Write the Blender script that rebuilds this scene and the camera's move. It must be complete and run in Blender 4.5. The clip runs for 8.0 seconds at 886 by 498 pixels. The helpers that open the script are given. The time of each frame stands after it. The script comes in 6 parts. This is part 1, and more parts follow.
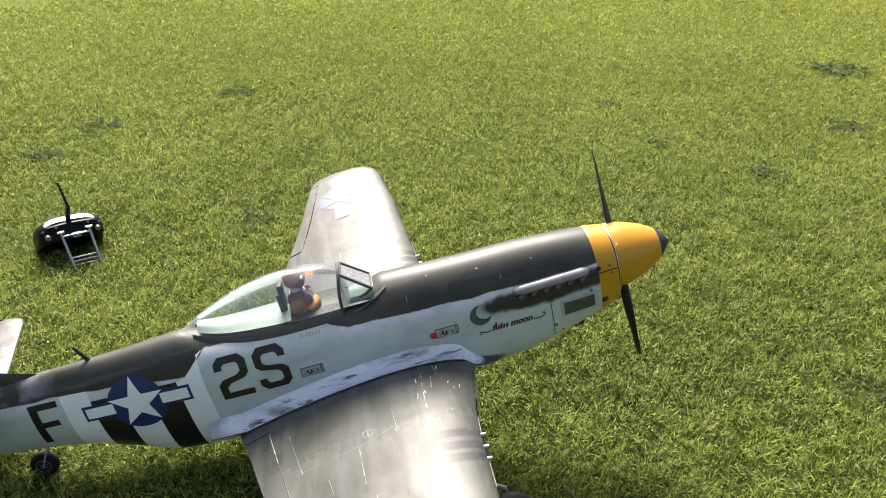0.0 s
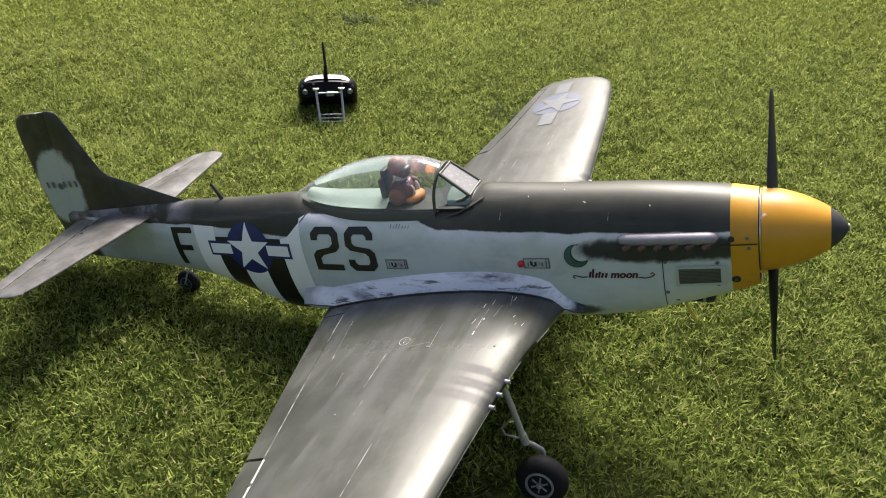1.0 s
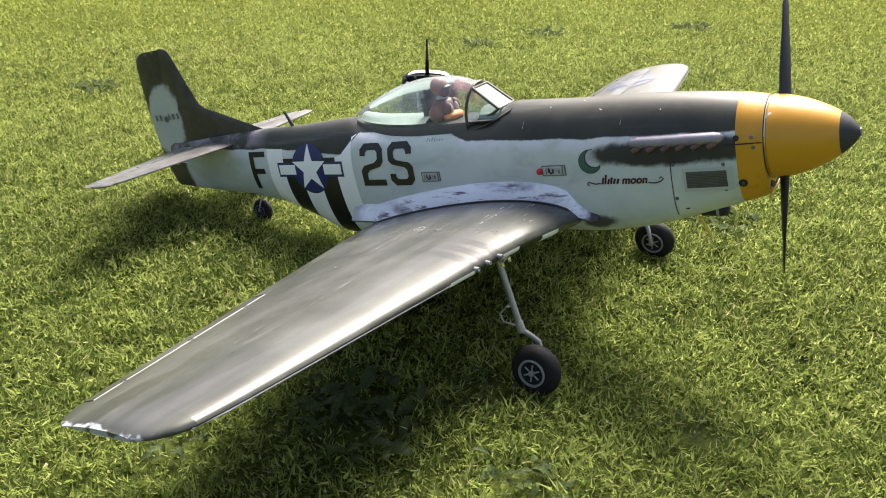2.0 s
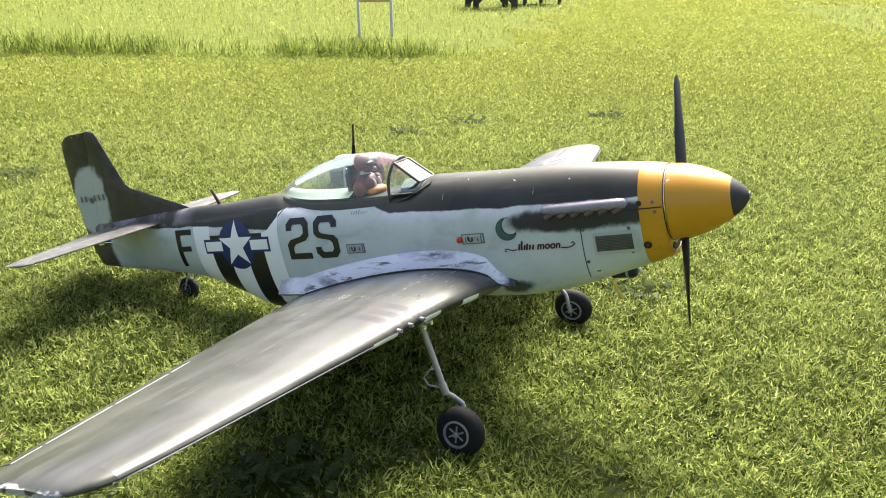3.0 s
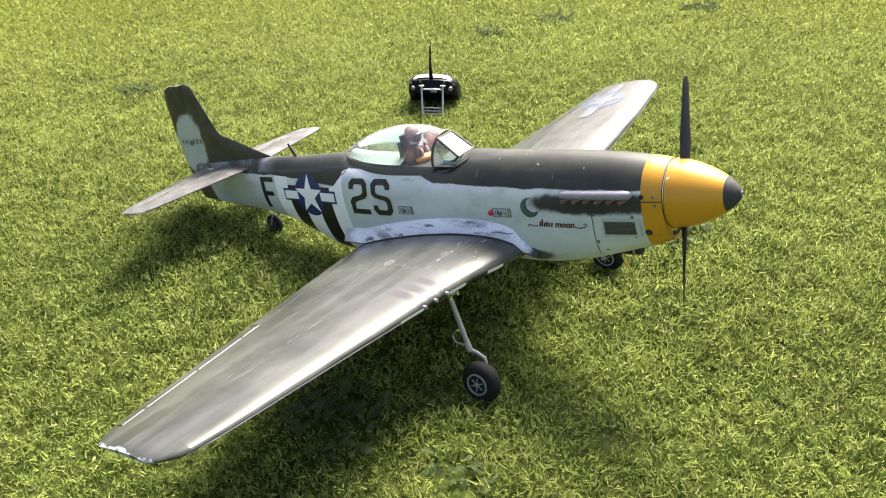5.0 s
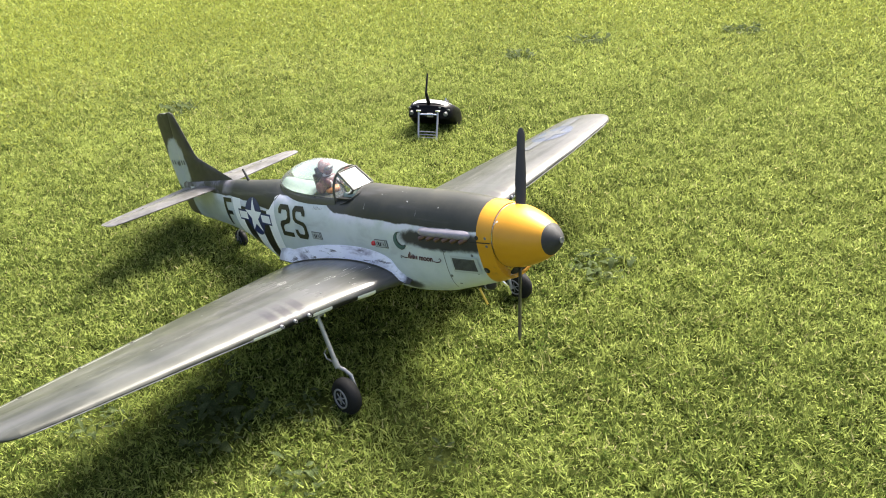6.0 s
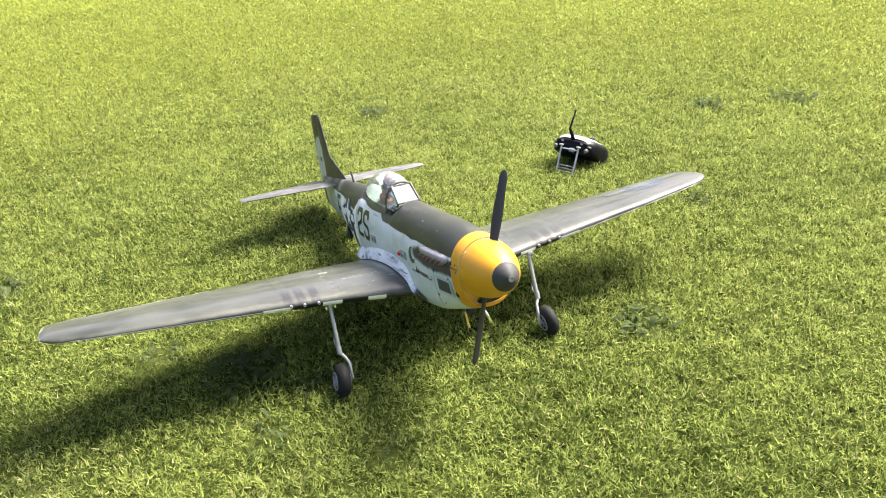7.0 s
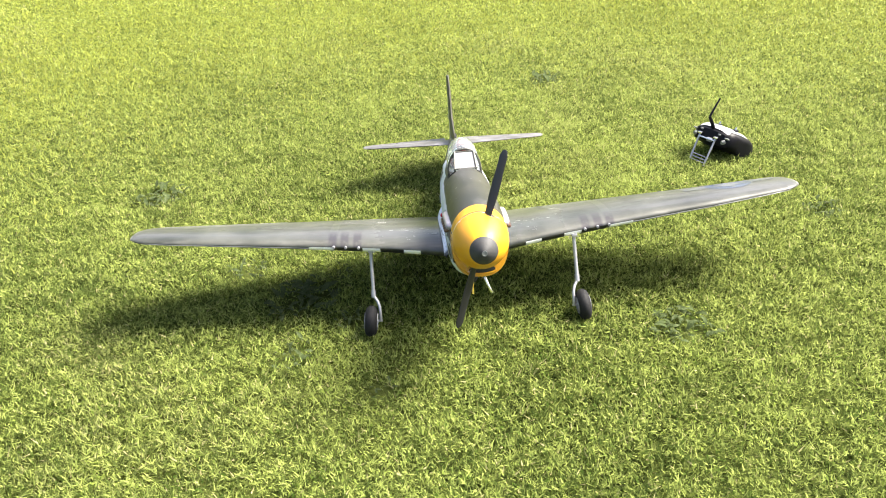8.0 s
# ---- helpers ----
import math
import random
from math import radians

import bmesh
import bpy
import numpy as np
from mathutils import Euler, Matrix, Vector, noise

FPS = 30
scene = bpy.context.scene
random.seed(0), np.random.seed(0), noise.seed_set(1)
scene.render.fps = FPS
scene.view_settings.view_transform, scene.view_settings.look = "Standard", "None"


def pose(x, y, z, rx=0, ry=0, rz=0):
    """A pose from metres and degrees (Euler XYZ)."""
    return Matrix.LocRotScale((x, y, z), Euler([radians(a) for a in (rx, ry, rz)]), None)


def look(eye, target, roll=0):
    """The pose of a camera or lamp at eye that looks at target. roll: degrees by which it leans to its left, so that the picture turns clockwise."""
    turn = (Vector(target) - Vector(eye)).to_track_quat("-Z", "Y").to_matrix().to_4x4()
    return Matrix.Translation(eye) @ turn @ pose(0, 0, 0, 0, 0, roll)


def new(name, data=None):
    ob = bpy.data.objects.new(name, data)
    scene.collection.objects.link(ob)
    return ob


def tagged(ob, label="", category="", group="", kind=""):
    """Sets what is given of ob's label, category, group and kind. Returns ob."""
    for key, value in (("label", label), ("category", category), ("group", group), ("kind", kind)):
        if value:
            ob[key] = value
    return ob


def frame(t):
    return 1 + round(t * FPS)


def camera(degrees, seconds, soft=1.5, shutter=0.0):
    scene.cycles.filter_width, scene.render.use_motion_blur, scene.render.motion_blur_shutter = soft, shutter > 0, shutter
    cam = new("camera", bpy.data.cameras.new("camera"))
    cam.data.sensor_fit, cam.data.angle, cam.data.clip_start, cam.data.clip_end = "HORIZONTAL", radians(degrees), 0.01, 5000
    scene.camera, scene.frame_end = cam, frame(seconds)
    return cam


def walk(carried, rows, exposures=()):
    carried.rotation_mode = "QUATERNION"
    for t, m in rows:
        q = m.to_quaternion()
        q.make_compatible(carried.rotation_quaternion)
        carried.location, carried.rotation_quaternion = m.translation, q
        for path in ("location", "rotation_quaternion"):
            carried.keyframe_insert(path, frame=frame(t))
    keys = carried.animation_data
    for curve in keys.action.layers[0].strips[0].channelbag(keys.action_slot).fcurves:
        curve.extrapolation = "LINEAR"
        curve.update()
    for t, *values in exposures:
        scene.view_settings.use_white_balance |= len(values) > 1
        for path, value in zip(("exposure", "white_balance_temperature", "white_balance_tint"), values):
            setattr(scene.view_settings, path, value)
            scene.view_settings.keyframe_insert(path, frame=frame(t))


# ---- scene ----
cam = camera(57.1, 8.0, soft=1.0)
PATH = [
    (0, (-0.284, -1.231, 0.981), (0.024, 0.552, 0.128), 1.0),
    (0.3, (-0.143, -1.179, 0.947), (-0.006, 0.448, 0.076), 2.0),
    (0.5, (-0.068, -1.146, 0.95), (-0.1, 0.581, -0.058), 2.3),
    (0.8, (0.056, -1.094, 0.939), (-0.198, 0.460, -0.031), 2.3),
    (1, (0.136, -1.08, 0.927), (-0.431, 0.522, -0.127), 1.4),
    (1.2, (0.237, -1.092, 0.898), (-0.633, 0.39, -0.124), -1.6),
    (2.3, (0.422, -1.202, 0.688), (-0.527, 0.362, -0.123), 1.0),
    (2.5, (0.437, -1.213, 0.693), (-0.502, 0.379, -0.071), 1.0),
    (2.8, (0.450, -1.210, 0.693), (-0.393, 0.303, 0.044), 0.8),
    (3, (0.446, -1.213, 0.698), (-0.398, 0.472, 0.029), 1.1),
    (3.3, (0.438, -1.221, 0.698), (-0.277, 0.382, 0.113), 2.1),
    (3.5, (0.438, -1.222, 0.693), (-0.332, 0.513, 0.063), 1.9),
    (3.8, (0.436, -1.215, 0.697), (-0.285, 0.384, 0.110), 1.7),
    (4, (0.432, -1.192, 0.693), (-0.38, 0.501, 0.005), 0.8),
    (4.2, (0.436, -1.174, 0.722), (-0.413, 0.44, -0.098), -0.5),
    (5.3, (0.764, -1.23, 1.03), (-0.343, 0.098, 0.024), -3.3),
    (5.5, (0.871, -1.175, 1.036), (-0.315, 0.096, 0.047), -4.8),
    (5.8, (0.969, -1.062, 1.026), (-0.163, 0.088, 0.120), -5.1),
    (6, (1.069, -0.974, 1.069), (-0.197, 0.22, 0.084), -4.6),
    (6.3, (1.203, -0.866, 1.090), (-0.056, 0.165, 0.210), -3.8),
    (6.5, (1.345, -0.8, 1.113), (-0.188, 0.127, 0.224), -3.2),
    (6.8, (1.421, -0.684, 1.109), (-0.077, 0.005, 0.272), -4.8),
    (7, (1.488, -0.583, 1.108), (-0.174, 0.07, 0.206), -3.8),
    (7.3, (1.546, -0.480, 1.123), (-0.037, -0.030, 0.278), -3.7),
    (7.5, (1.632, -0.386, 1.132), (-0.117, -0.085, 0.21), -3.6),
    (7.8, (1.697, -0.225, 1.150), (0.076, -0.079, 0.271), -2.7),
    (8, (1.689, -0.1, 1.141), (-0.068, -0.073, 0.186), -4.1),
]
walk(cam, [(t, look(eye, target, roll)) for t, eye, target, roll in PATH],
     [(0, 1.06), (0.5, 0.88), (1, 0.75), (2.5, 1.48), (3.5, 1.55), (5.5, 1.60), (7, 1.82), (8, 1.96)])

# ---- light ----
SUN_FROM = Vector((-0.14, 0.80, 1.0)).normalized()
sun_data = bpy.data.lights.new("sun", "SUN")
sun_data.energy, sun_data.angle, sun_data.color = 5.0, radians(27.0), (1.0, 0.95, 0.86)
sun = new("sun", sun_data)
sun.matrix_world = look(SUN_FROM * 20, (0, 0, 0))
world = bpy.data.worlds.new("sky")
scene.world = world
world.use_nodes = True
wn = world.node_tree
sky = wn.nodes.new("ShaderNodeTexSky")
sky.sky_type, sky.sun_disc = "NISHITA", False
sky.sun_elevation = math.asin(SUN_FROM.z)
sky.sun_rotation = math.atan2(SUN_FROM.x, SUN_FROM.y)
sky.air_density, sky.dust_density, sky.ozone_density = 1.0, 7.0, 1.0
wn.links.new(sky.outputs[0], wn.nodes["Background"].inputs["Color"])
wn.nodes["Background"].inputs["Strength"].default_value = 0.117

# ---- materials ----


class Nodes:
    """A small wrapper to write node materials in few lines."""

    def __init__(self, name):
        self.mat = bpy.data.materials.new(name)
        self.mat.use_nodes = True
        self.tree = self.mat.node_tree
        self.tree.nodes.clear()
        self.out = self.tree.nodes.new("ShaderNodeOutputMaterial")
        self.xyz = None

    def node(self, kind, **inputs):
        n = self.tree.nodes.new("ShaderNode" + kind)
        for k, v in inputs.items():
            self.plug(v, n.inputs[k.replace("_", " ")])
        return n

    def plug(self, v, socket):
        if isinstance(v, bpy.types.NodeSocket):
            self.tree.links.new(v, socket)
        else:
            socket.default_value = (*v, 1) if isinstance(v, tuple) and len(v) == 3 and socket.type == "RGBA" else v

    def coords(self):
        if self.xyz is None:
            self.xyz = self.tree.nodes.new("ShaderNodeTexCoord").outputs["Object"]
        return self.xyz

    def split(self):
        s = self.tree.nodes.new("ShaderNodeSeparateXYZ")
        self.plug(self.coords(), s.inputs[0])
        return s.outputs

    def math(self, op, a, b=0.0):
        n = self.tree.nodes.new("ShaderNodeMath")
        n.operation = op
        self.plug(a, n.inputs[0]), self.plug(b, n.inputs[1])
        return n.outputs[0]

    def noise(self, scale, detail=4.0, rough=0.6, vector=None, warp=0.0):
        n = self.tree.nodes.new("ShaderNodeTexNoise")
        self.plug(vector or self.coords(), n.inputs["Vector"])
        for k, v in (("Scale", scale), ("Detail", detail), ("Roughness", rough), ("Distortion", warp)):
            n.inputs[k].default_value = v
        return n.outputs["Fac"]

    def stretch(self, sx, sy, sz):
        n = self.tree.nodes.new("ShaderNodeMapping")
        self.plug(self.coords(), n.inputs["Vector"])
        n.inputs["Scale"].default_value = (sx, sy, sz)
        return n.outputs[0]

    def step(self, value, low, high):
        """0 below low, 1 above high, smooth between."""
        n = self.tree.nodes.new("ShaderNodeMapRange")
        n.interpolation_type = "SMOOTHSTEP"
        self.plug(value, n.inputs[0]), self.plug(low, n.inputs[1]), self.plug(high, n.inputs[2])
        return n.outputs[0]

    def range(self, value, a, b, c, d):
        n = self.tree.nodes.new("ShaderNodeMapRange")
        for i, v in enumerate((value, a, b, c, d)):
            self.plug(v, n.inputs[i])
        return n.outputs[0]

    def mix(self, fac, a, b):
        n = self.tree.nodes.new("ShaderNodeMix")
        n.data_type = "RGBA"
        self.plug(fac, n.inputs[0]), self.plug(a, n.inputs[6]), self.plug(b, n.inputs[7])
        return n.outputs[2]

    def ramp(self, value, stops):
        n = self.tree.nodes.new("ShaderNodeValToRGB")
        self.plug(value, n.inputs[0])
        el = n.color_ramp.elements
        while len(el) < len(stops):
            el.new(0.5)
        for e, (p, c) in zip(el, stops):
            e.position, e.color = p, (*c, 1)
        return n.outputs[0]

    def bump(self, height, strength=0.3, distance=0.001):
        n = self.tree.nodes.new("ShaderNodeBump")
        self.plug(height, n.inputs["Height"])
        n.inputs["Strength"].default_value, n.inputs["Distance"].default_value = strength, distance
        return n.outputs[0]

    def principled(self, **inputs):
        n = self.node("BsdfPrincipled", **inputs)
        self.tree.links.new(n.outputs[0], self.out.inputs[0])
        return n


def plain(name, colour, rough=0.5, metal=0.0, grain=60.0, spread=0.25, bump=0.1, coat=0.0, spec=0.5):
    """Paint, metal, rubber or plastic of one colour, with grain and grime at two scales."""
    s = Nodes(name)
    fine, broad = s.noise(grain * 6, 3), s.noise(grain, 4)
    dark = tuple(c * (1 - spread) for c in colour)
    light = tuple(min(1, c * (1 + spread * 0.6)) for c in colour)
    col = s.mix(broad, dark, light)
    s.principled(Base_Color=col, Roughness=s.range(fine, 0.3, 0.7, rough * 0.8, min(1, rough * 1.2)), Metallic=metal,
                 Normal=s.bump(fine, bump, 0.0006), Coat_Weight=coat, Specular_IOR_Level=spec)
    return s.mat


def fuselage_paint():
    s = Nodes("two_tone_fuselage_paint")
    x, y, z = s.split()
    # height of the border between the olive top and the pale sides, along the length
    stops = [(-1.0, 0.352), (-0.72, 0.338), (-0.645, 0.338), (-0.445, 0.322), (-0.405, 0.357), (-0.21, 0.352), (-0.165, 0.333), (0.1, 0.324), (0.3, 0.322)]
    edge = s.ramp(s.range(x, -1.0, 0.3, 0.0, 1.0), [((a + 1.0) / 1.3, (b, b, b)) for a, b in stops])
    wob = s.math("MULTIPLY", s.math("SUBTRACT", s.noise(22, 5), 0.5), 0.010)
    over = s.math("SUBTRACT", s.math("ADD", z, wob), edge)
    upper = s.step(over, -0.0012, 0.0016)
    mottled = s.noise(9, 5, 0.65)
    streak = s.noise(14, 4, 0.6, s.stretch(0.25, 1, 3))
    olive = s.mix(s.step(mottled, 0.35, 0.68), (0.022, 0.023, 0.018), (0.044, 0.043, 0.034))
    olive = s.mix(s.step(streak, 0.56, 0.75), olive, (0.072, 0.070, 0.066))
    pale = s.mix(s.step(mottled, 0.3, 0.7), (0.47, 0.525, 0.51), (0.575, 0.62, 0.605))
    grime = s.math("MULTIPLY", s.step(s.noise(11, 6, 0.7, s.stretch(0.7, 1, 1.6), 0.5), 0.50, 0.74), 0.42)
    pale = s.mix(grime, pale, (0.27, 0.29, 0.285))
    # lilac overspray just under the border
    haze = s.math("MULTIPLY", s.step(over, -0.026, -0.002), s.step(s.noise(16, 3), 0.36, 0.58))
    pale = s.mix(s.math("MULTIPLY", haze, 0.85), pale, (0.70, 0.69, 0.77))
    col = s.mix(upper, pale, olive)
    # dark tail end underneath
    col = s.mix(s.step(s.math("ADD", x, s.math("MULTIPLY", wob, 2.5)), -0.93, -0.942), col, (0.05, 0.045, 0.036))
    # lilac worn paint before the tailplane
    worn = s.math("MULTIPLY", s.step(x, -0.64, -0.72), s.math("MULTIPLY", s.step(z, 0.338, 0.35), s.step(s.noise(20, 5), 0.4, 0.62)))
    col = s.mix(s.math("MULTIPLY", worn, 0.8), col, (0.27, 0.25, 0.29))
    # soot that blows back from the exhaust stubs
    sx, sz = s.math("DIVIDE", s.math("SUBTRACT", x, 0.176), 0.112), s.math("DIVIDE", s.math("SUBTRACT", z, 0.3005), 0.0180)
    far = s.math("ADD", s.math("MULTIPLY", sx, sx), s.math("MULTIPLY", sz, sz))
    soot = s.step(s.math("ADD", far, s.math("MULTIPLY", s.math("SUBTRACT", s.noise(24, 5, 0.65), 0.5), 2.2)), 1.75, 0.70)
    col = s.mix(s.math("MULTIPLY", soot, 0.97), col, (0.016, 0.015, 0.015))
    # oil stain round the front of the wing root
    ox, oz = s.math("DIVIDE", s.math("SUBTRACT", x, 0.052), 0.03), s.math("DIVIDE", s.math("SUBTRACT", z, 0.192), 0.016)
    oil = s.step(s.math("ADD", s.math("ADD", s.math("MULTIPLY", ox, ox), s.math("MULTIPLY", oz, oz)), s.math("MULTIPLY", s.math("SUBTRACT", s.noise(40, 4), 0.5), 1.8)), 1.1, 0.3)
    col = s.mix(s.math("MULTIPLY", oil, 0.9), col, (0.03, 0.028, 0.026))
    # a few chips and specks
    chip = s.step(s.noise(95, 2, 0.5), 0.755, 0.775)
    col = s.mix(s.math("MULTIPLY", chip, 0.7), col, (0.62, 0.62, 0.60))
    s.principled(Base_Color=col, Roughness=s.range(mottled, 0.3, 0.7, 0.42, 0.58), Normal=s.bump(s.noise(30, 3), 0.12, 0.0015), Specular_IOR_Level=0.32, Coat_Weight=0.14, Coat_Roughness=0.34)
    return s.mat


def wing_paint():
    s = Nodes("worn_metallic_wing_paint")
    x, y, z = s.split()
    cloud = s.noise(7, 5, 0.6)
    brush = s.noise(26, 4, 0.55, s.stretch(2.2, 0.35, 1))
    fine = s.noise(160, 3, 0.6, s.stretch(1.5, 0.5, 1))
    # cloud tones in the colour imitate a patchy reflection of the sky
    col = s.mix(s.step(cloud, 0.3, 0.7), (0.026, 0.028, 0.022), (0.072, 0.074, 0.064))
    col = s.mix(s.math("MULTIPLY", s.step(brush, 0.52, 0.72), 0.25), col, (0.17, 0.168, 0.157))
    dirt = s.math("MULTIPLY", s.step(s.noise(10, 6, 0.7, s.stretch(1, 0.4, 1), 0.3), 0.48, 0.72), 0.55)
    col = s.mix(dirt, col, (0.042, 0.042, 0.038))
    # pale spanwise bands: soft reflections painted into the colour
    band = s.noise(11, 3, 0.5, s.stretch(2.6, 0.22, 1))
    col = s.mix(s.math("MULTIPLY", s.step(band, 0.45, 0.66), 0.45), col, (0.100, 0.098, 0.102))
    # soot behind the three gun muzzles
    ay = s.math("ABSOLUTE", y)
    trail = s.step(x, -0.085, -0.03)
    soot = None
    for gun in (0.277, 0.308, 0.337):
        band = s.step(s.math("ABSOLUTE", s.math("SUBTRACT", ay, gun + 0.003)), 0.014, 0.006)
        soot = band if soot is None else s.math("MAXIMUM", soot, band)
    soot = s.math("MULTIPLY", s.math("MULTIPLY", soot, trail), s.step(s.noise(30, 4), 0.20, 0.50))
    col = s.mix(s.math("MULTIPLY", soot, 0.8), col, (0.030, 0.027, 0.034))
    dirt = s.math("MAXIMUM", dirt, s.math("MULTIPLY", soot, 0.55))
    # white primer showing where the wing tip is chipped
    tip = s.step(s.math("ADD", ay, s.math("MULTIPLY", s.math("SUBTRACT", s.noise(45, 4), 0.5), 0.03)), 0.8335, 0.8365)
    tip = s.math("MULTIPLY", tip, s.step(s.noise(70, 4, 0.6), 0.40, 0.47))
    col = s.mix(s.math("MULTIPLY", tip, 0.8), col, (0.40, 0.41, 0.45))
    grain = s.noise(60, 5, 0.7, s.stretch(1.6, 0.12, 1))
    rough = s.math("ADD", s.range(band, 0.3, 0.7, 0.42, 0.31), s.math("ADD", s.math("ADD", s.math("MULTIPLY", dirt, 0.22), s.range(fine, 0.3, 0.7, -0.03, 0.04)), s.range(grain, 0.3, 0.7, -0.015, 0.02)))
    metal = s.range(dirt, 0.0, 0.6, 0.08, 0.03)
    rubbed = s.step(s.math("ADD", ay, s.math("MULTIPLY", s.math("SUBTRACT", s.noise(18, 4, 0.6, s.stretch(0.6, 1.4, 1)), 0.5), 0.16)), 0.27, 0.15)
    rough = s.math("SUBTRACT", rough, s.math("MULTIPLY", rubbed, 0.12))
    shine = s.math("SUBTRACT", s.range(grain, 0.3, 0.7, 0.27, 0.35), s.math("MULTIPLY", rubbed, 0.15))
    s.principled(Base_Color=col, Roughness=rough, Metallic=metal, Normal=s.bump(s.noise(17, 3, 0.5, s.stretch(1, 0.6, 1)), 0.22, 0.0030), Specular_IOR_Level=0.20, Coat_Weight=s.range(dirt, 0.0, 0.6, 0.50, 0.20), Coat_Roughness=shine, Coat_IOR=1.5)
    return s.mat


def tail_paint(patch):
    """Weathered dark olive; patch: with the pale blot that the fin and rudder share."""
    s = Nodes("weathered_tail_paint")
    x, y, z = s.split()
    m = s.noise(24, 6, 0.65)
    if patch:
        col = s.mix(s.step(m, 0.35, 0.7), (0.024, 0.023, 0.016), (0.052, 0.048, 0.036))
        bx = s.math("DIVIDE", s.math("ADD", x, s.math("ADD", 0.966, s.math("MULTIPLY", s.math("SUBTRACT", z, 0.43), -0.10))), 0.053)
        bz = s.math("DIVIDE", s.math("SUBTRACT", z, 0.412), 0.076)
        far = s.math("ADD", s.math("POWER", s.math("ABSOLUTE", bx), 2.4), s.math("POWER", s.math("ABSOLUTE", bz), 2.4))
        blot = s.step(s.math("ADD", far, s.math("MULTIPLY", s.math("SUBTRACT", s.noise(26, 5, 0.65), 0.5), 1.5)), 1.25, 0.75)
        col = s.mix(blot, col, s.mix(s.noise(40, 4), (0.38, 0.42, 0.38), (0.46, 0.49, 0.45)))
        spot = s.noise(50, 4)
        sx, sz = s.math("DIVIDE", s.math("ADD", x, 0.970), 0.010), s.math("DIVIDE", s.math("SUBTRACT", z, 0.414), 0.010)
        far = s.math("ADD", s.math("MULTIPLY", sx, sx), s.math("MULTIPLY", sz, sz))
        col = s.mix(s.math("MULTIPLY", s.step(s.math("ADD", far, spot), 1.4, 0.6), 0.85), col, (0.04, 0.035, 0.03))
        chip = s.math("MULTIPLY", s.step(z, 0.552, 0.568), s.step(s.noise(70, 4), 0.58, 0.63))
        rough = 0.5
        metal = 0.0
    else:
        col = s.mix(s.step(m, 0.3, 0.7), (0.078, 0.074, 0.071), (0.195, 0.188, 0.190))
        col = s.mix(s.math("MULTIPLY", s.step(s.noise(13, 5, 0.7), 0.5, 0.7), 0.6), col, (0.11, 0.095, 0.085))
        chip = s.step(s.noise(60, 5, 0.7), 0.68, 0.72)
        rough = 0.42
        metal = 0.35
    col = s.mix(s.math("MULTIPLY", chip, 0.85), col, (0.6, 0.6, 0.58))
    s.principled(Base_Color=col, Roughness=rough, Metallic=metal, Normal=s.bump(m, 0.2, 0.001))
    return s.mat


def fillet_paint():
    s = Nodes("chipped_white_fillet_paint")
    x, y, z = s.split()
    m = s.noise(18, 4)
    col = s.mix(m, (0.74, 0.74, 0.86), (0.88, 0.88, 0.96))
    # grey-purple rubbing and dark chips, most of them low on the strip
    low = s.step(s.math("ADD", s.math("ABSOLUTE", y), s.math("MULTIPLY", s.math("SUBTRACT", s.noise(30, 3), 0.5), 0.006)), 0.0665, 0.0725)
    smear = s.step(s.noise(21, 5, 0.6, s.stretch(0.6, 1, 1.3), 0.5), 0.47, 0.66)
    col = s.mix(s.math("MULTIPLY", s.math("MULTIPLY", smear, s.range(low, 0.0, 1.0, 0.35, 0.95)), 0.8), col, (0.13, 0.11, 0.18))
    chip = s.math("MULTIPLY", s.step(s.noise(75, 5, 0.7, s.stretch(0.22, 1, 1.6), 0.4), 0.55, 0.63), s.range(low, 0.0, 1.0, 0.1, 1.0))
    col = s.mix(s.math("MULTIPLY", chip, 0.9), col, (0.07, 0.06, 0.09))
    # oil at both ends of the strip
    wob = s.math("MULTIPLY", s.math("SUBTRACT", s.noise(40, 5), 0.5), 0.05)
    oil = s.math("MAXIMUM", s.step(s.math("ADD", x, wob), 0.026, 0.050), s.math("MULTIPLY", s.step(s.math("ADD", x, wob), -0.395, -0.43), 0.5))
    col = s.mix(oil, col, (0.035, 0.033, 0.034))
    s.principled(Base_Color=col, Roughness=0.45, Normal=s.bump(chip, -0.3, 0.0008))
    return s.mat


def scratch_paint():
    """Olive paint rubbed through to pale metal along an edge, in broken dashes."""
    s = Nodes("pale_scratched_line")
    worn = s.math("MULTIPLY", s.step(s.noise(55, 4, 0.6), 0.42, 0.58), s.range(s.noise(400, 2), 0.3, 0.7, 0.4, 1.0))
    s.principled(Base_Color=s.mix(worn, (0.11, 0.11, 0.10), (0.60, 0.60, 0.56)), Roughness=0.5)
    return s.mat


def yellow_paint():
    s = Nodes("yellow_nose_paint")
    x, y, z = s.split()
    m = s.noise(20, 4)
    col = s.mix(m, (0.50, 0.225, 0.008), (0.60, 0.295, 0.014))
    grime = s.math("MULTIPLY", s.step(s.noise(28, 6, 0.7), 0.58, 0.76), s.step(x, 0.31, 0.28))
    col = s.mix(s.math("MULTIPLY", grime, 0.7), col, (0.16, 0.10, 0.05))
    chip = s.math("MULTIPLY", s.step(s.noise(45, 3), 0.56, 0.62), s.step(x, 0.318, 0.308))
    chip = s.math("MULTIPLY", chip, s.step(x, 0.300, 0.306))
    col = s.mix(chip, col, (0.66, 0.64, 0.62))
    s.principled(Base_Color=col, Roughness=s.range(m, 0.3, 0.7, 0.34, 0.46), Normal=s.bump(s.noise(40, 3), 0.08, 0.001))
    return s.mat


